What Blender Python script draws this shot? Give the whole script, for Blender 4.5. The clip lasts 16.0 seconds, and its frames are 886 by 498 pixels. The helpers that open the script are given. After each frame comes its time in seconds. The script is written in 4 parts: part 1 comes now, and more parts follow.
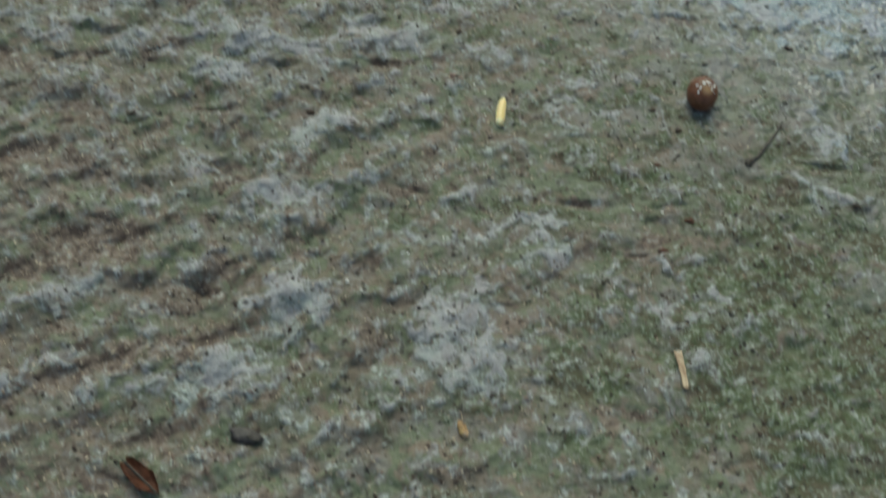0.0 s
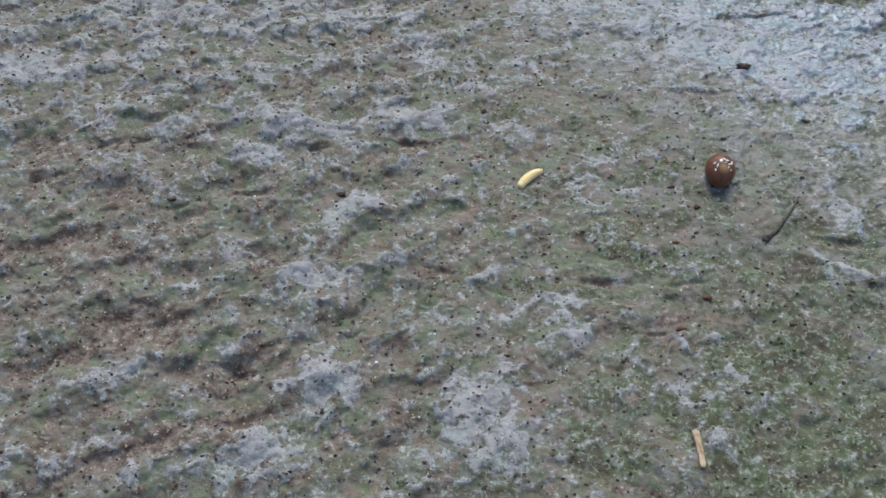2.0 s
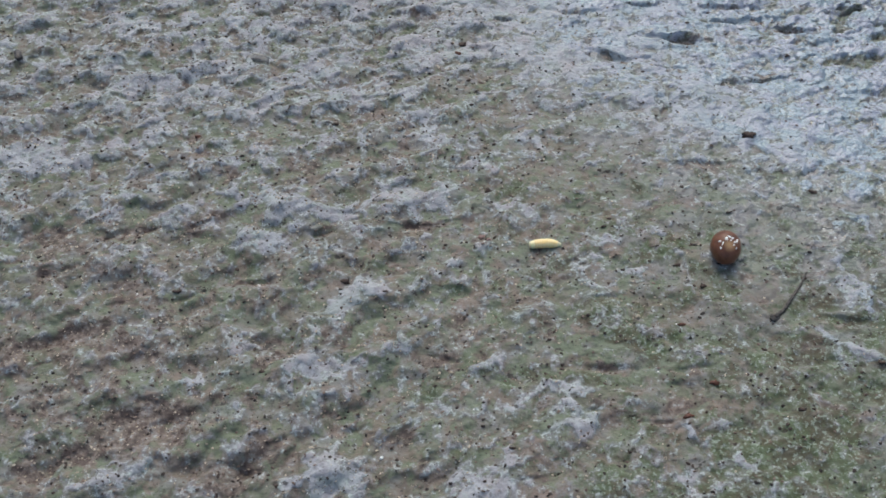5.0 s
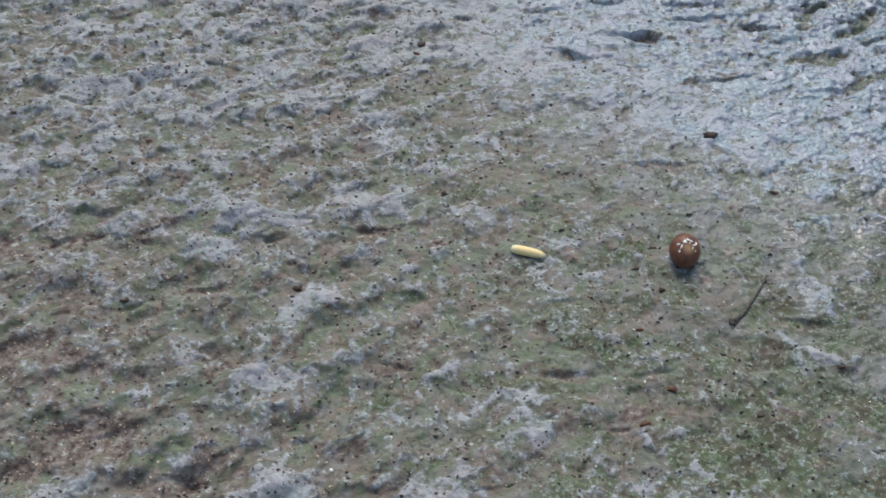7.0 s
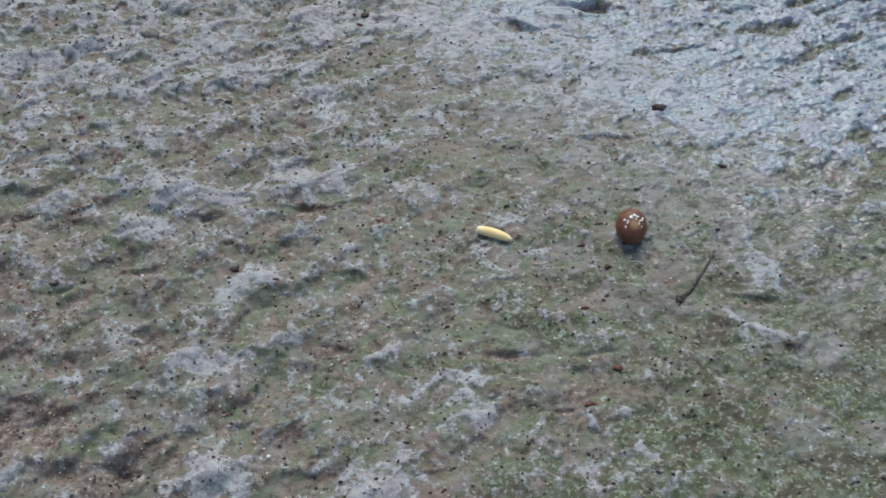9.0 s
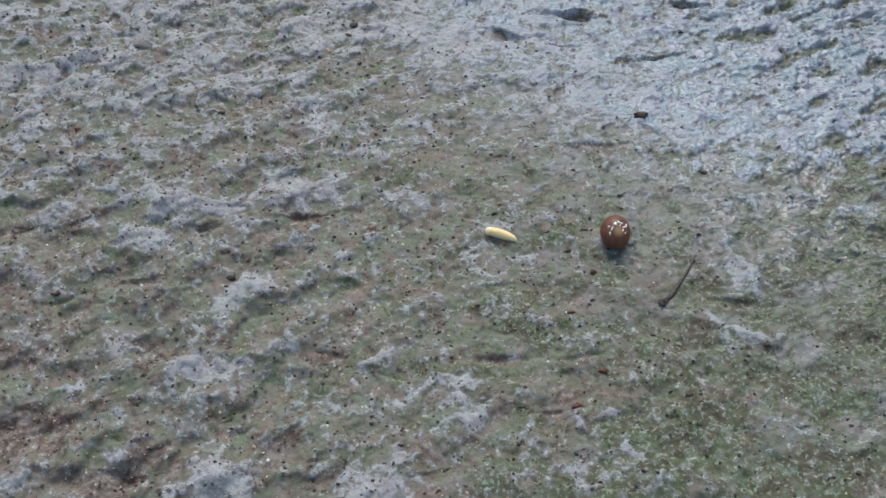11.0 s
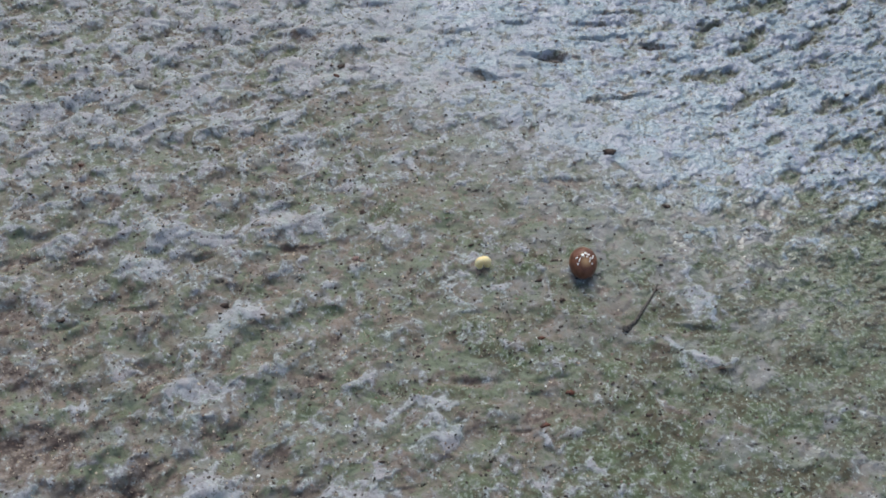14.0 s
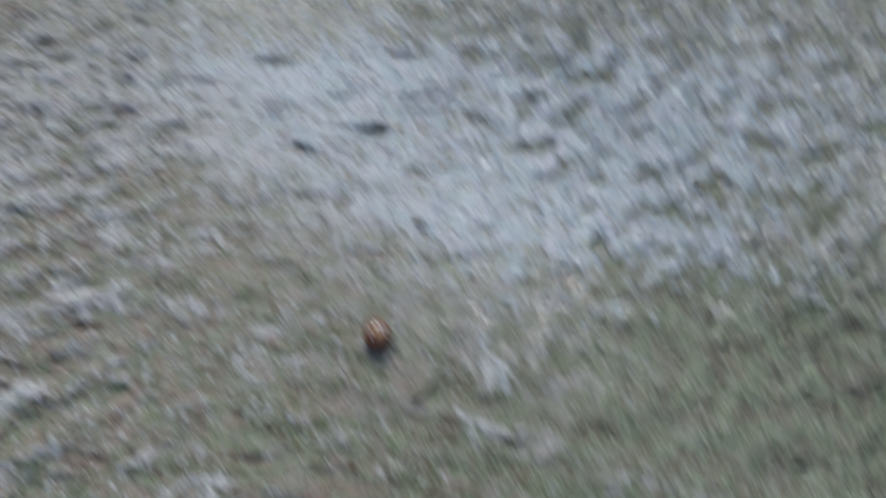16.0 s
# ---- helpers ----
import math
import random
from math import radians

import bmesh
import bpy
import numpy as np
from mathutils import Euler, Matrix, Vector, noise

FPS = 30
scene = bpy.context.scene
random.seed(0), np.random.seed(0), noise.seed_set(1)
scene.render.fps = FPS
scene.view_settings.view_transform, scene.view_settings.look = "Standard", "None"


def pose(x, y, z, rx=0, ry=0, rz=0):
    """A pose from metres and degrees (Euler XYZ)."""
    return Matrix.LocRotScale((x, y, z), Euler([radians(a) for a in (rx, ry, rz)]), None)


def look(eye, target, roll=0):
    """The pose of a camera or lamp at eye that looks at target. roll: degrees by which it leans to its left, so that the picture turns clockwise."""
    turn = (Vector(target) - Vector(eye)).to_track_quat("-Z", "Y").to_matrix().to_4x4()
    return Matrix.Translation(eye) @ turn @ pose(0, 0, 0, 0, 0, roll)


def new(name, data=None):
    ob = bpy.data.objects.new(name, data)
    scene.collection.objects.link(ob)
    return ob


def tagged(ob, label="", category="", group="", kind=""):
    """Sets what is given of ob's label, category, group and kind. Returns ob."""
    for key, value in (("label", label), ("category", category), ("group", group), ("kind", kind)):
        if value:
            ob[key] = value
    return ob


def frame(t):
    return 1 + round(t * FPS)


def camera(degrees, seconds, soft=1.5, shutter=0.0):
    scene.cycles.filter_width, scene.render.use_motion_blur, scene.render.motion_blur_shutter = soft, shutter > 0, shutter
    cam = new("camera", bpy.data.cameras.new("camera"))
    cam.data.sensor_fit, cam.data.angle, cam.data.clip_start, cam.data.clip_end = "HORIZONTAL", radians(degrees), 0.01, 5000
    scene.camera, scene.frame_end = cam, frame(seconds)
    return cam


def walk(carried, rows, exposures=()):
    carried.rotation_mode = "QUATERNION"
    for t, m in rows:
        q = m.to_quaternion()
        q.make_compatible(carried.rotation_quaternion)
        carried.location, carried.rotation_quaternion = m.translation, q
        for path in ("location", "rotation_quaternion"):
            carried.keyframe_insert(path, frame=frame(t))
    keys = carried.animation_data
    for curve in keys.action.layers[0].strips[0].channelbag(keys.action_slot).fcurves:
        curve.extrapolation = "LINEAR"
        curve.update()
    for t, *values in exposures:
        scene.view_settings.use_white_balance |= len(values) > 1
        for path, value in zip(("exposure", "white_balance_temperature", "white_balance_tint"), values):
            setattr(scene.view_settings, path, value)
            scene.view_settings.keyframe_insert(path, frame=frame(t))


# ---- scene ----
cam = camera(45.36, 16.0, soft=1.6, shutter=0.9)
PATH = [
    (0, (0.02241, 0.00500, 0.22924), (0.03373, 0.20786, -0.05575), 7.27),
    (0.1, (0.02354, 0.00658, 0.23159), (0.03168, 0.21089, -0.05246), 6.48),
    (0.2, (0.02489, 0.00846, 0.23440), (0.02917, 0.21444, -0.04854), 5.53),
    (0.3, (0.02568, 0.00955, 0.23603), (0.02769, 0.21646, -0.04626), 4.98),
    (0.5, (0.02677, 0.01107, 0.23829), (0.02560, 0.21922, -0.04308), 4.21),
    (1, (0.02765, 0.01147, 0.24302), (0.02729, 0.21969, -0.03830), 4.51),
    (1.5, (0.02673, 0.01184, 0.24786), (0.02368, 0.21956, -0.03382), 3.48),
    (2, (0.02619, 0.01197, 0.24936), (0.02241, 0.21923, -0.03265), 3.15),
    (2.5, (0.02660, 0.01287, 0.25066), (0.02038, 0.21932, -0.03189), 2.34),
    (3, (0.02895, 0.01470, 0.25360), (0.02058, 0.22143, -0.02870), 1.46),
    (3.5, (0.02943, 0.02091, 0.25957), (0.01829, 0.22798, -0.02238), 0.38),
    (4, (0.02965, 0.02508, 0.26179), (0.01587, 0.23439, -0.01839), -0.36),
    (6.5, (0.03986, 0.03439, 0.26074), (0.02704, 0.24536, -0.01823), -0.67),
    (7, (0.04244, 0.03624, 0.25760), (0.03268, 0.24642, -0.02209), -0.09),
    (7.5, (0.04587, 0.03875, 0.25327), (0.03705, 0.24804, -0.02712), -0.25),
    (8, (0.04795, 0.04077, 0.25041), (0.04105, 0.24815, -0.03146), 0.01),
    (8.5, (0.04873, 0.04152, 0.24870), (0.04442, 0.24738, -0.03433), 0.55),
    (9, (0.04977, 0.04301, 0.25234), (0.05092, 0.24574, -0.03296), 1.75),
    (11.5, (0.04701, 0.04128, 0.26460), (0.05453, 0.24114, -0.02264), 2.68),
    (12, (0.04836, 0.04139, 0.26576), (0.05653, 0.24101, -0.02162), 2.87),
    (12.5, (0.04798, 0.04134, 0.26777), (0.05556, 0.24211, -0.01882), 2.55),
    (13, (0.05039, 0.03727, 0.27572), (0.06108, 0.23848, -0.01046), 3.54),
    (13.5, (0.05054, 0.03144, 0.28773), (0.05924, 0.23773, 0.00511), 3.05),
    (14, (0.05186, 0.03126, 0.28486), (0.06022, 0.23610, 0.00119), 2.84),
    (14.5, (0.05096, 0.03243, 0.28402), (0.05945, 0.23531, -0.00105), 2.82),
    (15, (0.05638, 0.03359, 0.28992), (0.06300, 0.23784, 0.00577), 1.73),
    (15.5, (0.08228, 0.03662, 0.29262), (0.08979, 0.24494, 0.01147), 0.93),
    (15.6, (0.08816, 0.03553, 0.29018), (0.09821, 0.24776, 0.01204), 1.61),
    (15.8, (0.09813, 0.03367, 0.28603), (0.11269, 0.25235, 0.01315), 2.76),
    (15.9, (0.10248, 0.03286, 0.28422), (0.11908, 0.25429, 0.01368), 3.26),
    (15.967, (0.10651, 0.03211, 0.28255), (0.12400, 0.25907, 0.01666), 3.88),
    (16, (0.10785, 0.03186, 0.28199), (0.12703, 0.25661, 0.01437), 3.88),
]
# seconds, stops, kelvin, tint: the picture opens darker and greener, then settles
EXPOSURE = [
    (0.0, -0.15, 6800, -14),
    (0.3, 0.00, 6500, -4),
    (0.7, 0.18, 6220, 2),
    (16.0, 0.18, 6220, 2),
]
walk(cam, [(t, look(eye, target, roll)) for t, eye, target, roll in PATH], EXPOSURE)

# ---- light: an overcast sky, brighter beyond the far side of the patch ----
SUN_FROM = Vector((-0.07, 0.57, 0.82))
sky_world = bpy.data.worlds.new("sky")
sky_world.use_nodes = True
wn = sky_world.node_tree.nodes
sky = wn.new("ShaderNodeTexSky")
sky.sky_type, sky.sun_disc = "NISHITA", False
sky.sun_elevation, sky.sun_rotation = radians(55), radians(-7)
sky.air_density, sky.dust_density, sky.ozone_density = 1.0, 4.0, 1.2
wn["Background"].inputs["Strength"].default_value = 0.135
sky_world.node_tree.links.new(sky.outputs["Color"], wn["Background"].inputs["Color"])
scene.world = sky_world

sun = new("sun", bpy.data.lights.new("sun", "SUN"))
sun.data.energy, sun.data.angle, sun.data.color = 1.30, radians(40), (1.0, 0.98, 0.95)
sun.rotation_euler = (-SUN_FROM).to_track_quat("-Z", "Y").to_euler()


# ---- materials ----
def material(name):
    m = bpy.data.materials.new(name)
    m.use_nodes = True
    t = m.node_tree
    return m, t, t.nodes["Principled BSDF"], t.links.new


def node(t, kind, **inputs):
    n = t.nodes.new(kind)
    for key, value in inputs.items():
        n.inputs[key.replace("_", " ")].default_value = value
    return n


def fractal(t, scale, detail=3.0, rough=0.55, where=None):
    n = node(t, "ShaderNodeTexNoise", Scale=scale, Detail=detail, Roughness=rough)
    if where:
        t.links.new(where, n.inputs["Vector"])
    return n


def ramp(t, source, lo, hi, a=0.0, b=1.0):
    n = node(t, "ShaderNodeMapRange", From_Min=lo, From_Max=hi, To_Min=a, To_Max=b)
    n.interpolation_type = "SMOOTHSTEP"
    t.links.new(source, n.inputs["Value"])
    return n.outputs["Result"]


def blend(t, fac, a, b, how="MIX"):
    n = t.nodes.new("ShaderNodeMix")
    n.data_type, n.blend_type = "RGBA", how
    for socket, value in ((n.inputs["Factor"], fac), (n.inputs["A"], a), (n.inputs["B"], b)):
        if isinstance(value, bpy.types.NodeSocket):
            t.links.new(value, socket)
        else:
            socket.default_value = (*value, 1.0) if isinstance(value, tuple) else value
    return n.outputs["Result"]


def shifted(t, where, by):
    """The same coordinates moved aside, so that two washes don't fall together."""
    move = t.nodes.new("ShaderNodeVectorMath")
    t.links.new(where, move.inputs[0])
    move.inputs[1].default_value = (by, -by, 0.4 * by)
    return move.outputs[0]


def stretched(t, where):
    """Coordinates drawn out across the slope, for flat flecks."""
    draw = t.nodes.new("ShaderNodeMapping")
    t.links.new(where, draw.inputs["Vector"])
    draw.inputs["Rotation"].default_value = (0, 0, radians(-12))
    draw.inputs["Scale"].default_value = (0.72, 1.0, 1.0)
    return draw.outputs[0]


def arith(t, how, a, b):
    n = t.nodes.new("ShaderNodeMath")
    n.operation = how
    for socket, value in ((n.inputs[0], a), (n.inputs[1], b)):
        if isinstance(value, bpy.types.NodeSocket):
            t.links.new(value, socket)
        else:
            socket.default_value = value
    return n.outputs[0]


def crusted_ground():
    """Damp trodden earth with a film of algae, a lacy pale crust and bare brown hollows."""
    m, t, out, link = material("crusted_earth")
    where = t.nodes.new("ShaderNodeTexCoord").outputs["Object"]
    cover = t.nodes.new("ShaderNodeAttribute")
    cover.attribute_name = "cover"
    split = t.nodes.new("ShaderNodeSeparateColor")
    link(cover.outputs["Color"], split.inputs[0])
    crust, moss, soil = split.outputs[0], split.outputs[1], split.outputs[2]
    damp = cover.outputs["Alpha"]
    wide = fractal(t, 60, 3, 0.5, where).outputs["Fac"]
    wash = fractal(t, 105, 4, 0.55, where).outputs["Fac"]
    mid = fractal(t, 340, 5, 0.66, where).outputs["Fac"]
    fine = fractal(t, 820, 3, 0.6, where).outputs["Fac"]
    # film over the earth: grey, rosy brown and olive washes
    blot = fractal(t, 110, 4, 0.58, where).outputs["Fac"]
    other = fractal(t, 120, 4, 0.6, shifted(t, where, 3.1)).outputs["Fac"]
    rosy = fractal(t, 130, 4, 0.6, shifted(t, where, 7.7)).outputs["Fac"]
    film = blend(t, ramp(t, wash, 0.38, 0.60), (0.164, 0.128, 0.102), (0.198, 0.188, 0.172))
    film = blend(t, ramp(t, blot, 0.42, 0.55, 0.0, 0.9), film, (0.132, 0.156, 0.096))
    film = blend(t, ramp(t, other, 0.54, 0.64, 0.0, 0.7), film, (0.150, 0.170, 0.120))
    film = blend(t, arith(t, "MULTIPLY", ramp(t, rosy, 0.53, 0.63, 0.0, 0.8), ramp(t, damp, 0.1, 0.7, 1.0, 0.4)), film, (0.204, 0.146, 0.120))
    film = blend(t, ramp(t, wide, 0.50, 0.64, 0.0, 0.5), film, (0.132, 0.116, 0.082))
    film = blend(t, ramp(t, fine, 0.30, 0.46, 0.65, 0.0), film, (0.065, 0.052, 0.044))
    film = blend(t, ramp(t, damp, 0.0, 0.5, 0.0, 0.8), film, blend(t, ramp(t, blot, 0.40, 0.60), (0.180, 0.176, 0.186), (0.128, 0.142, 0.112)))
    bare = blend(t, ramp(t, mid, 0.38, 0.64), (0.084, 0.057, 0.047), (0.238, 0.188, 0.158))
    earth = blend(t, soil, film, bare)
    green = blend(t, ramp(t, mid, 0.36, 0.66), (0.078, 0.092, 0.052), (0.146, 0.176, 0.108))
    green = blend(t, ramp(t, other, 0.44, 0.58, 0.0, 0.8), green, (0.092, 0.074, 0.054))
    earth = blend(t, moss, earth, green)
    # thin flakes of crust: lavender grey, with paler rims
    edge = arith(t, "ADD", crust, arith(t, "ADD", arith(t, "MULTIPLY", mid, 2.2), arith(t, "MULTIPLY", fine, 0.6)))
    flake = ramp(t, edge, 1.72, 2.26)
    veil = blend(t, ramp(t, other, 0.42, 0.60), (0.206, 0.192, 0.202), (0.176, 0.182, 0.168))
    earth = blend(t, ramp(t, edge, 1.38, 1.92, 0.0, 0.80), earth, veil)
    rim = arith(t, "MULTIPLY", ramp(t, edge, 1.84, 1.98), ramp(t, edge, 2.06, 2.24, 1.0, 0.0))
    pale = blend(t, ramp(t, arith(t, "ADD", arith(t, "MULTIPLY", fine, 0.5), arith(t, "MULTIPLY", blot, 0.5)), 0.38, 0.62), (0.385, 0.390, 0.412), (0.228, 0.214, 0.240))
    pale = blend(t, ramp(t, rosy, 0.46, 0.60, 0.0, 0.6), pale, (0.310, 0.272, 0.282))
    pale = blend(t, ramp(t, other, 0.52, 0.64, 0.0, 0.5), pale, (0.290, 0.330, 0.305))
    # damp crust tinted blue: the sky's reflection put into its base colour
    wet_sheen = blend(t, ramp(t, blot, 0.42, 0.58), (0.292, 0.308, 0.392), (0.246, 0.322, 0.384))
    wet_sheen = blend(t, ramp(t, mid, 0.34, 0.50, 0.75, 0.0), wet_sheen, (0.098, 0.122, 0.155))
    pale = blend(t, ramp(t, damp, 0.2, 0.7, 0.0, 0.85), pale, wet_sheen)
    pale = blend(t, arith(t, "MULTIPLY", rim, ramp(t, fine, 0.50, 0.60, 0.0, 0.9)), pale, (0.520, 0.590, 0.570))
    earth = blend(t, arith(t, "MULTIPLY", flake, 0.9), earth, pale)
    # bright specks of lime along a fine network
    net = node(t, "ShaderNodeTexVoronoi", Scale=230)
    net.feature = "DISTANCE_TO_EDGE"
    crooked = t.nodes.new("ShaderNodeMixRGB")
    crooked.inputs[0].default_value = 0.006
    link(where, crooked.inputs[1])
    link(fractal(t, 300, 3, 0.6, where).outputs["Color"], crooked.inputs[2])
    link(crooked.outputs[0], net.inputs["Vector"])
    thread = arith(t, "MULTIPLY", ramp(t, net.outputs["Distance"], 0.02, 0.10, 1.0, 0.0), ramp(t, arith(t, "ADD", mid, arith(t, "MULTIPLY", crust, 0.25)), 0.52, 0.68))
    earth = blend(t, arith(t, "MULTIPLY", thread, arith(t, "MULTIPLY", arith(t, "MULTIPLY", ramp(t, fine, 0.40, 0.56, 0.0, 0.85), ramp(t, flake, 0.2, 0.9, 1.0, 0.25)), ramp(t, arith(t, "MULTIPLY", moss, damp), 0.15, 0.5, 1.0, 0.2))), earth, (0.460, 0.490, 0.470))
    # pale green stipple over the algae
    dots = fractal(t, 900, 2, 0.5, shifted(t, where, 1.7)).outputs["Fac"]
    earth = blend(t, arith(t, "MULTIPLY", ramp(t, dots, 0.56, 0.64, 0.0, 0.7), ramp(t, moss, 0.2, 0.6)), earth, (0.270, 0.305, 0.250))
    # dark humus flecks too fine to be crumbs, and shaded pits painted dark
    grit = fractal(t, 430, 3, 0.62, stretched(t, where)).outputs["Fac"]
    pit = fractal(t, 900, 2, 0.55, stretched(t, shifted(t, where, 2.3))).outputs["Fac"]
    often = fractal(t, 130, 2, 0.5, shifted(t, where, 5.9)).outputs["Fac"]
    fleck = ramp(t, arith(t, "ADD", grit, arith(t, "MULTIPLY", often, 0.35)), 0.83, 0.88)
    pit_shade = ramp(t, arith(t, "ADD", pit, arith(t, "MULTIPLY", flake, 0.05)), 0.66, 0.70)
    earth = blend(t, arith(t, "MULTIPLY", pit_shade, 0.45), earth, (0.052, 0.044, 0.042))
    earth = blend(t, arith(t, "MULTIPLY", fleck, 0.85), earth, (0.036, 0.029, 0.026))
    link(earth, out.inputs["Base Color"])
    link(arith(t, "ADD", arith(t, "ADD", ramp(t, damp, 0.0, 1.0, 0.66, 0.14), ramp(t, arith(t, "SUBTRACT", moss, flake), 0.1, 0.6, 0.0, 0.3)), ramp(t, mid, 0.3, 0.7, -0.10, 0.10)), out.inputs["Roughness"])
    link(arith(t, "MULTIPLY", ramp(t, damp, 0.1, 1.0, 0.40, 1.0), ramp(t, arith(t, "SUBTRACT", moss, flake), 0.1, 0.7, 1.0, 0.42)), out.inputs["Specular IOR Level"])
    bump = node(t, "ShaderNodeBump", Strength=0.5, Distance=0.0008)
    chips = ramp(t, fractal(t, 520, 3, 0.55, stretched(t, shifted(t, where, 9.1))).outputs["Fac"], 0.44, 0.58)
    chips = arith(t, "MULTIPLY", chips, ramp(t, damp, 0.2, 0.9, 0.22, 0.95))
    link(arith(t, "ADD", arith(t, "ADD", arith(t, "ADD", mid, chips), arith(t, "MULTIPLY", flake, 0.45)), arith(t, "MULTIPLY", fine, 0.3)), bump.inputs["Height"])
    link(bump.outputs["Normal"], out.inputs["Normal"])
    return m


def grainy(name, dark, light, scale, rough=0.8, islands=False, bump=0.0002):
    """A plain natural surface between two tones, mottled, with fine relief."""
    m, t, out, link = material(name)
    where = t.nodes.new("ShaderNodeTexCoord").outputs["Object"]
    tone = fractal(t, scale, 4, 0.6, where).outputs["Fac"]
    fac = ramp(t, tone, 0.32, 0.68)
    if islands:
        geo = t.nodes.new("ShaderNodeNewGeometry")
        fac = arith(t, "ADD", arith(t, "MULTIPLY", fac, 0.35), arith(t, "MULTIPLY", geo.outputs["Random Per Island"], 0.65))
    link(blend(t, fac, dark, light), out.inputs["Base Color"])
    out.inputs["Roughness"].default_value = rough
    relief = node(t, "ShaderNodeBump", Strength=0.6, Distance=bump)
    link(tone, relief.inputs["Height"])
    link(relief.outputs["Normal"], out.inputs["Normal"])
    return m


def seed_skin():
    m, t, out, link = material("glossy_brown_skin")
    where = t.nodes.new("ShaderNodeTexCoord").outputs["Object"]
    tone = ramp(t, fractal(t, 500, 3, 0.55, where).outputs["Fac"], 0.30, 0.70)
    skin = blend(t, tone, (0.112, 0.043, 0.026), (0.176, 0.074, 0.044))
    # a paler spot facing the camera: light glowing through the seed, painted in
    away = t.nodes.new("ShaderNodeVectorMath")
    away.operation = "DISTANCE"
    link(where, away.inputs[0])
    away.inputs[1].default_value = (0.0003, -0.0043, 0.0038)
    inner_glow = ramp(t, arith(t, "ADD", away.outputs["Value"], arith(t, "MULTIPLY", tone, 0.0006)), 0.0005, 0.0026, 0.9, 0.0)
    link(blend(t, inner_glow, skin, (0.40, 0.25, 0.13)), out.inputs["Base Color"])
    out.inputs["Roughness"].default_value = 0.35
    out.inputs["Subsurface Weight"].default_value = 0.12
    out.inputs["Subsurface Radius"].default_value = (1.0, 0.45, 0.12)
    out.inputs["Subsurface Scale"].default_value = 0.003
    out.inputs["Coat Weight"].default_value = 0.25
    out.inputs["Coat Roughness"].default_value = 0.10
    out.inputs["Specular IOR Level"].default_value = 0.2
    out.inputs["Coat IOR"].default_value = 1.5
    return m


def larva_skin(name, dark, light):
    m, t, out, link = material(name)
    where = t.nodes.new("ShaderNodeTexCoord").outputs["Object"]
    tone = ramp(t, fractal(t, 900, 3, 0.5, where).outputs["Fac"], 0.30, 0.70)
    link(blend(t, tone, dark, light), out.inputs["Base Color"])
    out.inputs["Roughness"].default_value = 0.38
    out.inputs["Subsurface Weight"].default_value = 0.3
    out.inputs["Subsurface Radius"].default_value = (1.0, 0.75, 0.35)
    out.inputs["Subsurface Scale"].default_value = 0.0012
    return m


EARTH = crusted_ground()
CRUMB = grainy("dark_humus", (0.009, 0.008, 0.008), (0.075, 0.045, 0.034), 1500, 0.75, True)
SAND = grainy("sand", (0.14, 0.10, 0.07), (0.60, 0.50, 0.38), 900, 0.6, True)
QUARTZ = grainy("white_quartz", (0.70, 0.68, 0.64), (0.85, 0.84, 0.82), 900, 0.35)
STRAW = grainy("dry_straw", (0.30, 0.19, 0.12), (0.56, 0.44, 0.31), 420, 0.6)
CHAFF = grainy("golden_chaff", (0.20, 0.10, 0.04), (0.56, 0.38, 0.17), 700, 0.4)
LEAF = grainy("dead_leaf", (0.085, 0.028, 0.014), (0.23, 0.085, 0.045), 420, 0.65)
HUSK = grainy("dark_husk", (0.018, 0.015, 0.018), (0.075, 0.06, 0.06), 600, 0.5)
TWIG = grainy("dark_twig_bark", (0.030, 0.026, 0.024), (0.11, 0.092, 0.08), 900, 0.8)
TANSTONE = grainy("tan_clay", (0.30, 0.24, 0.17), (0.46, 0.39, 0.30), 500, 0.8)
PALECLAY = grainy("pale_clay", (0.22, 0.21, 0.19), (0.38, 0.37, 0.34), 420, 0.75)
REDCLAY = grainy("red_clay", (0.060, 0.018, 0.010), (0.150, 0.050, 0.028), 900, 0.6)
PINKCLAY = grainy("pink_clay", (0.22, 0.13, 0.11), (0.36, 0.24, 0.21), 900, 0.8)
CLAYGRIT = grainy("clay_grit", (0.045, 0.026, 0.020), (0.235, 0.165, 0.135), 900, 0.8, True)
PALEBARK = grainy("pale_bark", (0.34, 0.31, 0.29), (0.58, 0.55, 0.52), 900, 0.7)
SEED = seed_skin()
# white for the sky glints modelled on the seed
GLINT = grainy("glint_white", (0.78, 0.76, 0.72), (0.86, 0.85, 0.83), 900, 0.25)
GRUB = larva_skin("cream_larva_skin", (0.88, 0.62, 0.27), (0.95, 0.77, 0.43))
GRUBPALE = larva_skin("ivory_larva_skin", (0.87, 0.70, 0.38), (0.94, 0.84, 0.56))
GRUBTIP = larva_skin("clear_larva_tip", (0.62, 0.52, 0.30), (0.78, 0.70, 0.50))


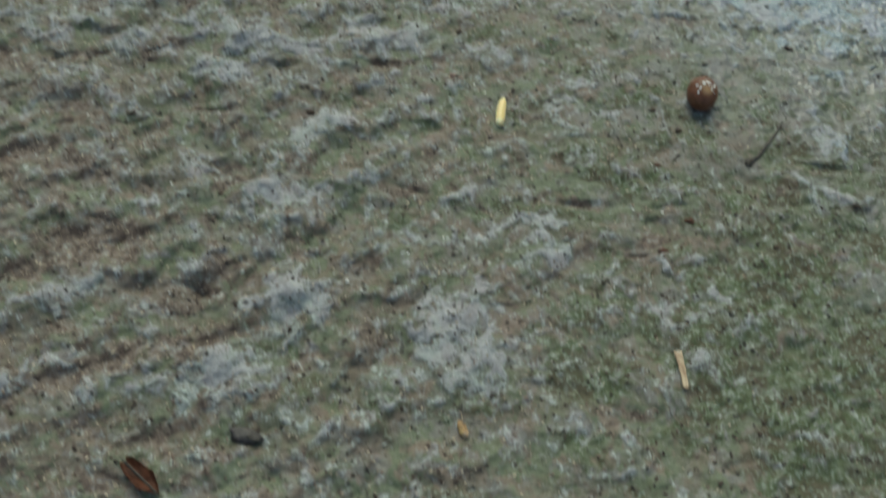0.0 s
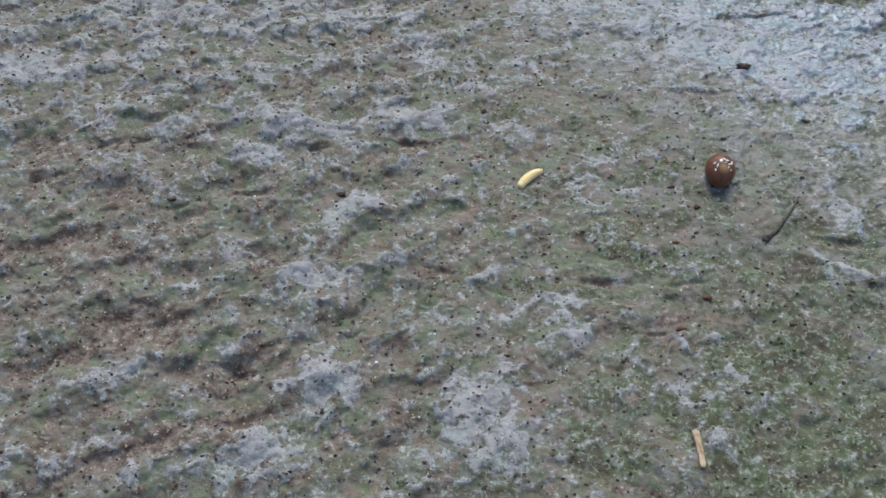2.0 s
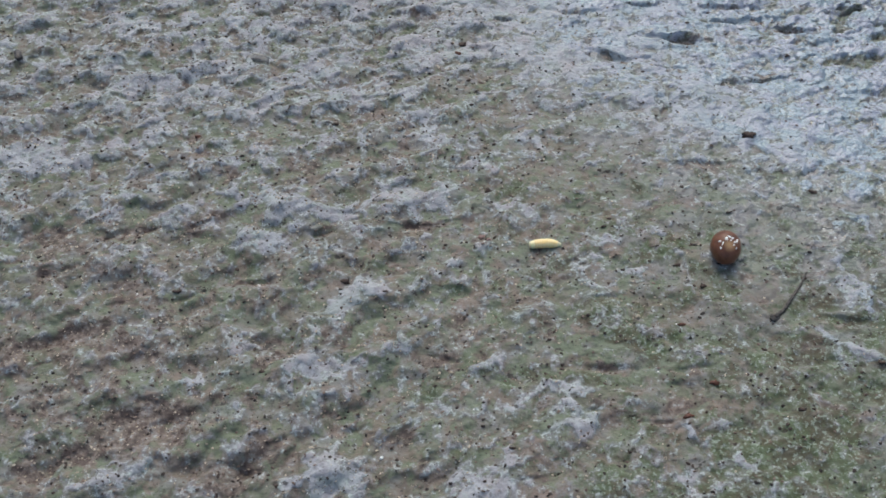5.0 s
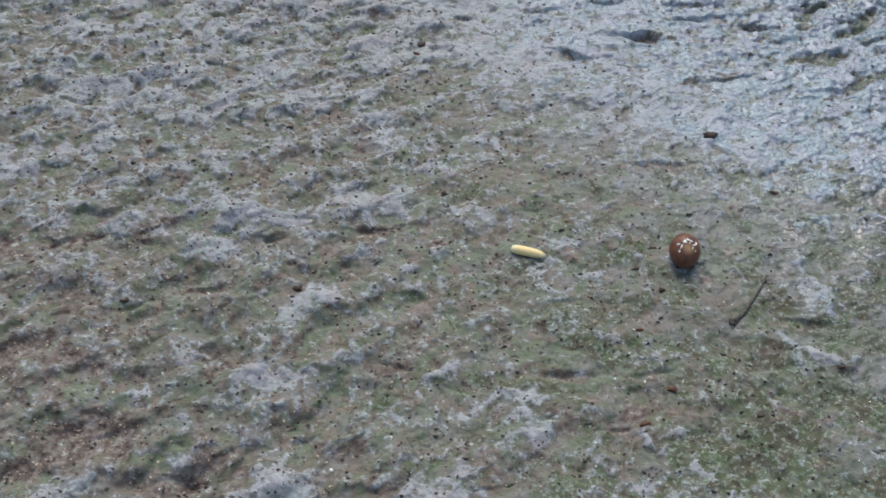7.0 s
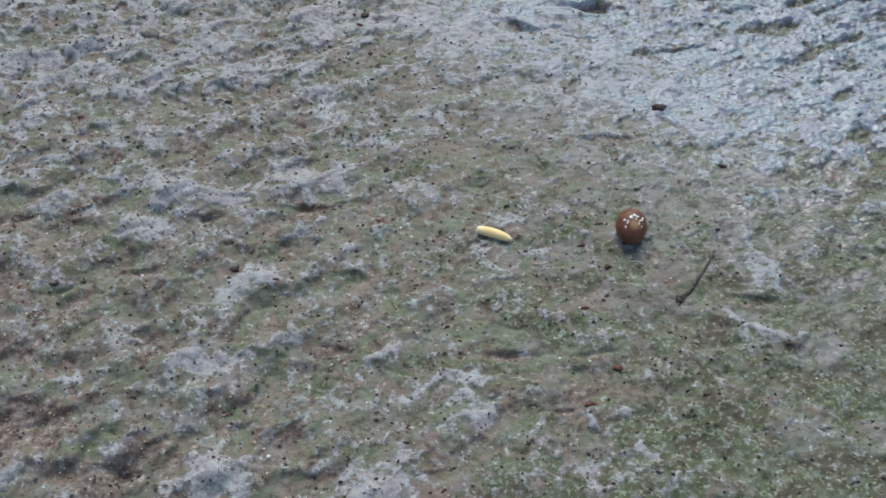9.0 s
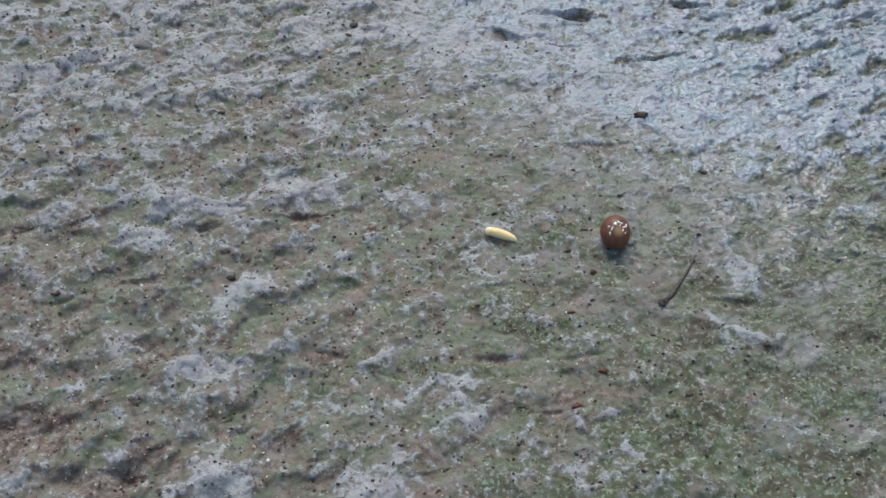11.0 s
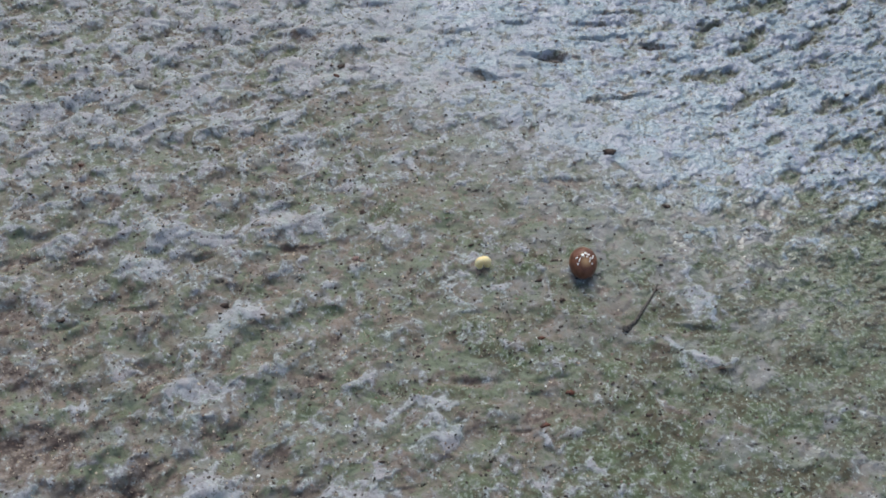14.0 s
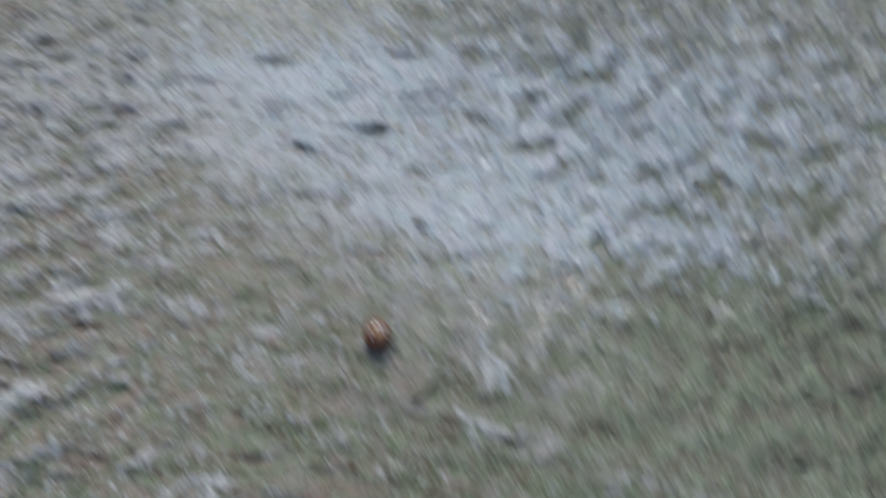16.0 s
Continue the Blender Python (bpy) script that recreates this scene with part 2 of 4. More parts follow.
# ---- relief and cover of the ground ----
def gradient_noise(x, y, seed):
    """Smooth noise of unit wavelength and about unit spread, on arrays."""
    rng = np.random.RandomState(seed)
    turn = rng.permutation(256)
    turn = np.concatenate([turn, turn])
    angle = rng.rand(256) * 2 * np.pi
    ca, sa = np.cos(angle), np.sin(angle)
    ct, st = math.cos(seed * 2.4), math.sin(seed * 2.4)
    x, y = x * ct - y * st + seed * 7.31, x * st + y * ct - seed * 3.17
    xi, yi = np.floor(x).astype(np.int64), np.floor(y).astype(np.int64)
    fx, fy = x - xi, y - yi
    u, v = fx * fx * fx * (fx * (fx * 6 - 15) + 10), fy * fy * fy * (fy * (fy * 6 - 15) + 10)

    def corner(i, j):
        k = turn[turn[(xi + i) & 255] + ((yi + j) & 255)]
        return ca[k] * (fx - i) + sa[k] * (fy - j)

    low = corner(0, 0) * (1 - u) + corner(1, 0) * u
    high = corner(0, 1) * (1 - u) + corner(1, 1) * u
    return 4.0 * (low * (1 - v) + high * v)


def layered(x, y, seed, octaves=3, gain=0.55):
    total, amp, norm = 0.0, 1.0, 0.0
    for k in range(octaves):
        total = total + amp * gradient_noise(x * 2.03 ** k, y * 2.03 ** k, seed + 17 * k)
        norm, amp = norm + amp * amp, amp * gain
    return total / math.sqrt(norm)


def cells(x, y, seed):
    """Distance to the nearest of scattered points, one to a unit cell."""
    rng = np.random.RandomState(seed)
    px, py = rng.rand(64, 64), rng.rand(64, 64)
    xi, yi = np.floor(x).astype(np.int64), np.floor(y).astype(np.int64)
    best = np.full(np.shape(x), 9.0)
    for i in (-1, 0, 1):
        for j in (-1, 0, 1):
            cx, cy = xi + i, yi + j
            d = (cx + px[cx & 63, cy & 63] - x) ** 2 + (cy + py[cx & 63, cy & 63] - y) ** 2
            best = np.minimum(best, d)
    return np.sqrt(best)


def smooth(v, lo, hi):
    s = np.clip((v - lo) / (hi - lo), 0, 1)
    return s * s * (3 - 2 * s)


class Blobs:
    """Soft elliptical areas, in millimetres and degrees, that add up. lip: how much steeper the far side is."""

    def __init__(self, lip=1.0):
        self.rows, self.lip = [], lip

    def add(self, x, y, along, across, angle, amount):
        self.rows.append((x / 1000, y / 1000, along / 1000, across / 1000, radians(angle), amount))
        return self

    def at(self, x, y):
        total = np.zeros(np.shape(x))
        for bx, by, a, b, angle, amount in self.rows:
            near = np.nonzero((np.abs(x - bx) < 2.6 * max(a, b)) & (np.abs(y - by) < 2.6 * max(a, b)))
            dx, dy = x[near] - bx, y[near] - by
            u, v = dx * math.cos(angle) + dy * math.sin(angle), dy * math.cos(angle) - dx * math.sin(angle)
            total[near] += amount * np.exp(-(u / a) ** 2 - (v / np.where(v > 0, b * self.lip, b)) ** 2)
        return total


DENTS, RISES, PALE, GREEN, BROWN = Blobs(lip=0.4), Blobs(), Blobs(), Blobs(), Blobs()
# hollows with a lip on the far side: depth in millimetres
DENTS.add(-37, 214, 7.2, 2.0, 10, 1.3).add(-55, 208, 4.7, 1.6, 21, 1.2).add(-85, 227, 4.8, 1.8, 38, 1.2).add(17, 240, 8.6, 1.8, 2, 1.2)
DENTS.add(68, 187, 6.9, 1.6, 3, 1.6).add(91, 187, 6.8, 1.1, 0, 0.9).add(-30, 153, 5.1, 1.5, 2, 1.4).add(49, 153, 4.3, 0.9, 11, 0.9)
DENTS.add(-21, 161, 2.6, 1.3, 30, 1.2).add(-32, 250, 6.9, 1.9, 9, 0.9).add(-56, 235, 5.8, 1.8, 23, 1).add(19, 329, 3.1, 3.2, 35, 1.05)
DENTS.add(107, 340, 8.1, 3.8, -8, 0.97).add(78, 326, 8.6, 2.6, -32, 0.97).add(165, 306, 5.6, 1.9, -1, 0.81).add(153, 302, 6.5, 1.9, -1, 0.73)
DENTS.add(130, 315, 10.0, 1.6, 8, 0.73).add(177, 296, 6.2, 1.9, 21, 1).add(138, 205, 7.5, 2.0, -7, 1.2).add(-55, 166, 3.5, 1.4, 25, 1)
DENTS.add(19, 156, 3.6, 0.6, 21, 0.8).add(22, 189, 4.7, 1.1, -10, 1).add(-74, 204, 6.1, 1.6, 22, 0.9).add(-19, 233, 3.4, 1.3, 2, 0.8)
DENTS.add(61, 248, 5.4, 1.4, 21, 0.7).add(108, 269, 8.0, 2.1, -0, 0.8).add(5, 223, 3.3, 2.1, 2, 0.8).add(-76, 230, 4.9, 1.6, 16, 0.9)
DENTS.add(84, 171, 4.4, 1.0, 0, 0.9).add(-1, 166, 4.4, 1.5, 12, 0.9).add(29, 294, 2.3, 2.3, 2, 0.7).add(-44, 269, 6.2, 2.1, 21, 0.8)
DENTS.add(-50, 309, 7.7, 2.5, 21, 0.65)
DENTS.add(-90, 191, 14, 4, 20, 1.6).add(-60, 167, 15, 6, 24, 1.6).add(-28, 155, 10, 4, 25, 1.3).add(-25, 137, 14, 4, 22, 1.3)
DENTS.add(67, 168, 10, 4, 35, 1.0).add(-85, 150, 16, 4, 25, 1.3).add(-100, 230, 14, 4, 25, 1.1).add(-110, 275, 18, 5, 25, 1.1).add(-50, 130, 16, 4, 26, 1.4)
DENTS.add(112, 394, 12, 2.5, 12, 1.62).add(127, 362, 14, 2.2, 6, 1.30).add(133, 352, 16, 2.6, 4, 1.78).add(103, 340, 12, 2.5, -4, 1.46)
DENTS.add(82, 325, 12, 2.5, -14, 1.13).add(64, 356, 10, 2.5, 4, 1.22).add(95, 372, 12, 2.5, 4, 1.22).add(150, 338, 9, 2, 4, 1.05)
DENTS.add(60, 390, 14, 2.5, 4, 1.05).add(30, 372, 10, 2.5, 8, 0.97).add(150, 378, 12, 2.5, 8, 1.13).add(0, 350, 12, 3, 14, 0.89)
# cracks that run level through the damp cake
DENTS.add(89, 363, 6, 1.3, 0, 2.0).add(122, 351, 8, 1.2, -6, 2.4).add(146, 347, 8, 1.4, -8, 2.4).add(98, 340, 9, 1.2, -2, 0.6)
DENTS.add(132, 371, 9, 1.4, 3, 2.2).add(73, 329, 8, 1.2, -12, 0.5).add(96, 320, 7, 1.1, 4, 1.6).add(132, 315, 7, 1.1, 8, 1.6)
DENTS.add(35, 348, 5, 1.6, 10, 1.8).add(168, 360, 8, 1.3, 20, 1.8).add(190, 340, 9, 1.6, 28, 1.8).add(115, 396, 9, 1.6, 8, 2.4)
# swellings
RISES.add(56, 172, 12, 8, 20, 1.6).add(-20, 184, 11, 5, 28, 1.6).add(14, 248, 14, 5, 10, 1.3).add(-32, 238, 12, 8, 20, 1.1).add(-8, 148, 10, 6, 40, 1.5)
RISES.add(139, 194, 9, 1.2, -25, 0.8).add(90, 308, 40, 7, -14, 1.8).add(-26, 128, 14, 6, 25, 1.8).add(35, 143, 16, 9, -45, 1.3).add(-3, 208, 9, 5, 25, 1.2)
# pale crust
PALE.add(139.5, 194, 9.5, 0.9, -24, 0.7).add(129, 202, 4.5, 1.0, -50, 0.6)
PALE.add(-30, 241, 5.9, 3.3, 16, 0.8).add(-39, 232, 8.5, 2.6, 2, 0.5).add(-35, 227, 5.9, 3.9, 2, 0.7).add(-15, 241, 7.7, 5.7, 2, 0.65)
PALE.add(-5, 211, 7.2, 4.4, 20, 0.7).add(-10, 205, 5.6, 2.4, 26, 0.6).add(9, 249, 8.7, 5.2, 2, 0.75).add(20, 246, 5.2, 3.3, 2, 0.7)
PALE.add(13, 282, 5.4, 5.2, -56, 0.6).add(21, 327, 10.1, 4.4, 35, 0.55).add(10, 316, 7.4, 2.1, 53, 0.6).add(3, 329, 6.1, 4.1, 4, 0.4)
PALE.add(41, 246, 6.3, 4.0, -25, 0.5).add(66, 220, 6.5, 7.4, 1, 0.45).add(79, 222, 4.9, 2.9, 0, 0.5).add(68, 237, 5.1, 2.7, 1, 0.4)
PALE.add(-65, 236, 4.6, 2.7, 17, 0.5).add(-35, 248, 8.6, 2.4, 14, 0.4).add(-93, 296, 7.4, 5.2, 5, 0.45).add(-46, 290, 6.6, 2.4, 60, 0.55)
PALE.add(-84, 270, 10.5, 2.6, 19, 0.4).add(-32, 310, 6.0, 3.7, 28, 0.4).add(-19, 299, 7.6, 7.5, 3, 0.45).add(-104, 329, 3.9, 3.4, 7, 0.4)
PALE.add(-62, 294, 3.8, 2.9, 4, 0.5).add(-16, 184, 6.8, 3.3, 35, 0.7).add(-36, 189, 4.5, 2.6, 32, 0.55).add(-50, 178, 5.1, 2.2, 32, 0.5)
PALE.add(-8, 183, 6.2, 3.2, 1, 0.5).add(62, 170, 7.4, 6.3, 1, 0.65).add(56, 179, 5.3, 3.8, 1, 0.55).add(26, 173, 4.5, 3.4, 1, 0.45)
PALE.add(11, 192, 3.9, 3.7, 1, 0.4).add(39, 187, 4.7, 2.1, 24, 0.5).add(46, 177, 7.1, 1.3, 42, 0.5).add(42, 156, 5.0, 3.9, 1, 0.4)
PALE.add(107, 181, 3.7, 2.4, -36, 0.45).add(99, 169, 4.3, 2.0, 0, 0.45).add(93, 165, 3.6, 2.9, 0, 0.4).add(102, 158, 4.9, 3.4, 0, 0.5)
PALE.add(86, 156, 4.2, 1.8, 0, 0.5).add(137, 194, 6.5, 0.9, -26, 0.6).add(130, 168, 3.1, 2.6, 31, 0.4).add(143, 216, 9.2, 5.7, -41, 0.5)
PALE.add(107, 222, 2.9, 5.3, -0, 0.35).add(-10, 152, 4.4, 3.0, 79, 0.5).add(-62, 149, 8.4, 3.1, 13, 0.45).add(-2, 149, 4.3, 2.1, 1, 0.4)
PALE.add(105, 294, 15.0, 8.9, -24, 0.35).add(56, 321, 24.1, 7.3, -15, 0.4).add(82, 329, 10.4, 4.8, -24, 0.4).add(126, 285, 14.3, 11.8, -16, 0.35)
PALE.add(152, 277, 15.9, 20.1, -1, 0.3).add(118, 235, 9.9, 4.5, -0, 0.1).add(38, 276, 11.0, 4.9, 2, 0.3).add(27, 237, 8.5, 3.4, 1, 0.3)
PALE.add(25, 265, 10.8, 3.9, 2, 0.25)
PALE.add(35, 143, 18, 12, -50, 0.6).add(-8, 148, 9, 7, 40, 0.6).add(-26, 128, 16, 6, 25, 0.55).add(89, 152, 10, 7, 0, 0.3).add(-120, 258, 16, 8, 10, 0.5)
# broad areas that pale the far side, its sky sheen put into crust
PALE.add(150, 300, 60, 28, -25, 0.24).add(90, 330, 60, 20, -10, 0.26).add(180, 330, 46, 30, 0, 0.35).add(60, 370, 90, 30, 0, 0.36).add(120, 380, 70, 30, 0, 0.4)
PALE.add(-60, 330, 80, 50, 10, 0.2).add(-60, 128, 18, 5, 28, 0.4).add(112, 234, 16, 9, 0, -0.35).add(70, 262, 24, 8, 5, -0.25)
PALE.add(235, 350, 60, 50, 0, 0.45).add(195, 270, 30, 40, 0, 0.35).add(240, 180, 40, 35, 0, -0.5).add(220, 250, 30, 30, 0, 0.2)
PALE.add(-90, 265, 60, 50, 20, 0.10).add(92, 292, 46, 22, -22, 0.18).add(120, 262, 30, 14, -25, 0.06)
# algae
GREEN.add(77, 197, 7.8, 4.7, 0, 0.5).add(70, 202, 6.3, 3.8, 0, 0.35).add(112, 158, 15.3, 7.8, 0, 0.6).add(145, 174, 7.1, 5.0, -0, 0.5)
GREEN.add(138, 206, 7.7, 2.9, -1, 0.5).add(-7, 325, 8.0, 13.8, 4, 0.4).add(-23, 286, 9.3, 7.1, 3, 0.45).add(-34, 273, 9.0, 4.0, 18, 0.5)
GREEN.add(48, 218, 6.5, 5.2, 1, 0.4).add(-83, 303, 5.7, 4.5, 5, 0.3).add(7, 197, 9.5, 4.7, 1, 0.3).add(65, 186, 9.1, 2.7, 1, 0.4)
GREEN.add(43, 162, 5.8, 2.9, 1, 0.35).add(-9, 156, 5.7, 3.2, 23, 0.4).add(125, 181, 17.4, 12.3, -0, 0.35).add(100, 199, 18.4, 7.6, -0, 0.3)
GREEN.add(91, 235, 10.0, 6.8, 0, 0.3).add(29, 298, 11.5, 9.1, 2, 0.3).add(-2, 195, 9.5, 2.6, 1, 0.3).add(-35, 177, 8.9, 3.5, 13, 0.25)
GREEN.add(19, 215, 9.8, 3.3, 1, 0.3).add(215, 349, 12.7, 2.9, 38, 0.6).add(198, 342, 8.7, 3.0, 33, 0.5).add(225, 337, 6.8, 4.4, 27, 0.6)
GREEN.add(203, 293, 13.2, 2.4, 35, 0.6).add(186, 256, 9.3, 3.1, 33, 0.7).add(202, 247, 6.4, 3.1, 22, 0.7).add(174, 238, 6.8, 2.8, 37, 0.5)
GREEN.add(152, 227, 4.0, 5.8, 41, 0.4).add(168, 224, 7.1, 3.7, -2, 0.4).add(189, 224, 11.2, 5.5, 10, 0.5).add(210, 277, 9.2, 3.5, 23, 0.6)
GREEN.add(134, 212, 8.8, 2.6, -1, 0.5)
GREEN.add(125, 130, 30, 24, 0, 0.8).add(-8, 138, 18, 8, 25, 0.6).add(30, 122, 20, 8, 20, 0.45).add(240, 185, 50, 40, 0, 0.75).add(222, 225, 26, 22, 0, 0.35)
GREEN.add(222, 292, 20, 7, 35, 0.8).add(226, 250, 18, 8, 30, 0.7).add(262, 312, 20, 6, 36, 0.6).add(192, 236, 16, 6, 25, 0.4).add(250, 240, 30, 20, 0, 0.5)
GREEN.add(-7, 325, 18, 14, 0, 0.25).add(70, 145, 20, 12, 20, 0.4).add(-40, 112, 24, 6, 20, 0.4)
GREEN.add(189, 254, 12, 5, 20, 0.7).add(202, 241, 12, 6, 25, 0.8).add(178, 276, 9, 2.5, 25, 0.6).add(207, 273, 10, 4, 30, 0.6)
GREEN.add(235, 321, 8, 3, 30, 0.6).add(226, 218, 14, 8, 10, 0.6).add(204, 248, 10, 4, 25, 0.5).add(242, 256, 12, 6, 30, 0.6).add(215, 205, 45, 34, 10, 0.60)
PALE.add(193, 254, 14, 6, 22, -0.5).add(204, 240, 14, 7, 25, -0.5).add(226, 218, 14, 8, 10, -0.3).add(212, 212, 42, 34, 10, -0.40)
# bare earth
BROWN.add(-74, 206, 8.0, 5.9, 3, 0.4).add(-66, 162, 8.6, 4.2, 13, 0.9).add(-60, 167, 4.3, 2.0, 13, 0.8).add(-62, 231, 9.8, 3.4, 16, 0.5)
BROWN.add(-37, 213, 8.1, 2.4, 8, 0.8).add(-19, 234, 4.2, 2.2, 2, 0.5).add(18, 238, 10.3, 2.3, 1, 0.5).add(7, 265, 4.5, 4.6, 2, 0.6)
BROWN.add(-2, 285, 6.5, 5.6, 3, 0.4).add(33, 191, 9.3, 2.7, 1, 0.6).add(21, 189, 6.2, 1.8, 1, 0.6).add(-20, 152, 5.7, 2.3, 12, 0.7)
BROWN.add(-59, 186, 10.5, 3.7, 14, 0.6).add(-29, 186, 4.6, 3.6, 2, 0.6).add(91, 186, 9.0, 1.8, 0, 0.6).add(84, 172, 8.8, 4.2, 0, 0.4)
BROWN.add(115, 212, 4.7, 3.0, -0, 0.45).add(110, 269, 8.9, 4.0, -0, 0.4).add(24, 160, 11.7, 4.8, 1, 0.4).add(2, 166, 6.0, 4.1, 1, 0.5)
BROWN.add(4, 225, 3.3, 4.3, 2, 0.5).add(-63, 256, 10.5, 3.4, 3, 0.4).add(-67, 272, 7.2, 3.7, 4, 0.4).add(-56, 308, 11.6, 3.7, 5, 0.3)
BROWN.add(123, 177, 5.8, 2.5, -0, 0.4).add(-104, 316, 7.7, 6.4, 6, 0.35).add(109, 340, 7.2, 3.0, 1, 0.4).add(53, 174, 8.9, 2.3, 1, 0.2)
BROWN.add(-53, 161, 10.0, 2.7, 15, 0.5).add(-26, 179, 3.1, 1.7, 2, 0.5).add(115, 174, 7.2, 2.0, -0, 0.3)
BROWN.add(-60, 168, 22, 8, 22, 0.4).add(-94, 217, 20, 10, 20, 0.5).add(-30, 138, 18, 6, 24, 0.6).add(-64, 125, 24, 8, 25, 0.6)
BROWN.add(-44, 104, 26, 10, 10, 0.7).add(14, 146, 14, 6, 30, 0.45).add(-90, 180, 30, 14, 25, 0.4).add(-95, 311, 26, 14, 20, 0.3)


def strips(x, y):
    """Olive hollows that run askew through the crumbly crust."""
    ca, sa = math.cos(radians(34)), math.sin(radians(34))
    return smooth(layered((x * ca + y * sa) / 0.020, (y * ca - x * sa) / 0.0075, 111, 3, 0.5), 0.15, 1.40)


def warped(x, y):
    """Coordinates pushed about, so that edges wander."""
    wx = x + 0.0012 * gradient_noise(x / 0.009, y / 0.009, 71) + 0.0005 * gradient_noise(x / 0.0028, y / 0.0028, 73)
    wy = y + 0.0012 * gradient_noise(x / 0.009, y / 0.009, 72) + 0.0005 * gradient_noise(x / 0.0028, y / 0.0028, 74)
    return wx, wy


def clumps(x, y):
    """Swellings of the crust: askew ridges on one side, level cakes on the other."""
    wx, wy = warped(x, y)
    ca, sa = math.cos(radians(32)), math.sin(radians(32))
    left = 1 - smooth(x, 0.0, 0.10)
    askew = layered((wx * ca + wy * sa) / 0.017, (wy * ca - wx * sa) / 0.0095, 81, 3, 0.42)
    return left * askew + (1 - left) * layered(wx / 0.014, wy / 0.011, 83, 3, 0.42)


def crust_at(x, y):
    """How thick the pale crust lies."""
    wx, wy = warped(x, y)
    lace = layered(wx / 0.0046, wy / 0.0046, 85, 3, 0.55)
    right = smooth(x + 0.25 * (y - 0.25), 0.125, 0.200)
    # the light's fall-off is put into cover here: more far off, less near right
    low = smooth(x, 0.03, 0.10) * (1 - smooth(y, 0.20, 0.26))
    return smooth(PALE.at(wx, wy) * 1.48 + 0.17 * clumps(x, y) + 0.26 * lace + 0.03 + 0.14 * smooth(y, 0.20, 0.32) - 0.13 * low + 0.05 * (1 - smooth(x, -0.02, 0.08)) + right * (0.10 - 0.95 * strips(x, y)) - 0.35 * BROWN.at(wx, wy) - 0.35 * DENTS.at(wx, wy), -0.10, 1.10)


def lie(x, y):
    """The broad lie of the land."""
    u, v = 0.35 * np.tanh((x - 0.06) / 0.35), 0.35 * np.tanh((y - 0.22) / 0.35)
    return -0.0005 + 0.0301 * u - 0.0346 * v + 0.1996 * u * u - 0.2538 * u * v - 0.4472 * v * v


def relief(x, y):
    """Height of the ground."""
    z = lie(x, y)
    bend = 0.0012 * layered(x / 0.03, y / 0.03, 5, 2)
    ca, sa = math.cos(radians(24)), math.sin(radians(24))
    along, across = (x * ca + y * sa), (y * ca - x * sa)
    furrow = layered((along + bend) / 0.022, (across + bend) / 0.0125, 11, 2)
    left = 1 - smooth(x, 0.00, 0.09)
    right = smooth(x + 0.5 * (y - 0.25), 0.12, 0.22)
    far = smooth(y, 0.29, 0.33)
    ledge = layered((x + bend) / 0.022, (y + bend) / 0.0065, 23, 2)
    lumps = clumps(x, y)
    small = layered(x / 0.0034, y / 0.0030, 41, 2)
    tiny = gradient_noise(x / 0.0013, y / 0.0012, 57)
    pits = smooth(layered(x / 0.0040, y / 0.0023, 63, 2), 0.9, 2.0)
    clod = 0.50 - np.clip(cells((x + 0.8 * bend) / 0.0036, (y + 0.8 * bend) / 0.0027, 8), 0, 0.85) - 0.8 * strips(x, y)
    wet_sheen = smooth(x + 0.5 * (y - 0.25), 0.17, 0.25)
    pebble = 0.55 - np.clip(cells((x + 0.3 * bend) / 0.0026, (y + 0.3 * bend) / 0.0019, 3), 0, 0.9) + 0.22 * layered(x / 0.0040, y / 0.0026, 67, 2) - 0.7 * strips(x, y)
    z = z + 0.001 * ((0.16 + 0.36 * left) * furrow + 0.30 * far * ledge + (0.58 + 0.25 * left) * lumps)
    z = z + 0.001 * ((0.15 - 0.03 * left) * small + (0.035 + 0.055 * smooth(x + 0.75 * (y - 0.25), 0.05, 0.20)) * tiny + 0.30 * smooth(crust_at(x, y), 0.25, 0.75) - (0.30 + 0.5 * right) * pits + 0.85 * right * (1 - 0.6 * wet_sheen) * pebble + 1.9 * wet_sheen * clod)
    return z - 0.0013 * DENTS.at(x + 0.8 * bend, y + 0.8 * bend) + 0.001 * RISES.at(x, y)


def cover(x, y):
    """How far crust, algae and bare soil cover the ground, and how damp it is."""
    wx, wy = warped(x, y)
    broad = layered(wx / 0.024, wy / 0.014, 81, 2)
    patch, bare = PALE.at(wx, wy), BROWN.at(wx, wy)
    right = smooth(x + 0.25 * (y - 0.25) + 0.010 * broad, 0.125, 0.200)
    crust = crust_at(x, y)
    moss = smooth(GREEN.at(wx, wy) * 0.9 - 0.35 * DENTS.at(wx, wy) + 0.08 + 0.24 * smooth(x, 0.03, 0.10) * (1 - smooth(y, 0.20, 0.26)) + 0.28 * layered(wx / 0.018, wy / 0.012, 91, 3) + 0.22 * layered(wx / 0.005, wy / 0.004, 95, 3, 0.7) + right * (0.14 + 0.75 * strips(x, y)), 0.0, 1.0)
    moss = moss * (0.55 + 0.45 * smooth(x, -0.02, 0.09))
    # hollows: bare brown soil, and the brown shade of their undersides put in
    soil = smooth(1.00 * bare + 0.14 * (1 - smooth(x, -0.03, 0.08)) + 0.65 * DENTS.at(wx, wy) + 0.42 * layered(wx / 0.010, wy / 0.007, 101, 4, 0.75) - 0.3 * patch, 0.05, 0.95)
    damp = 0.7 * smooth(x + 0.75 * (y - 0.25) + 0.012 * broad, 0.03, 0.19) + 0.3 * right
    return np.stack([crust, moss, soil, damp], -1)


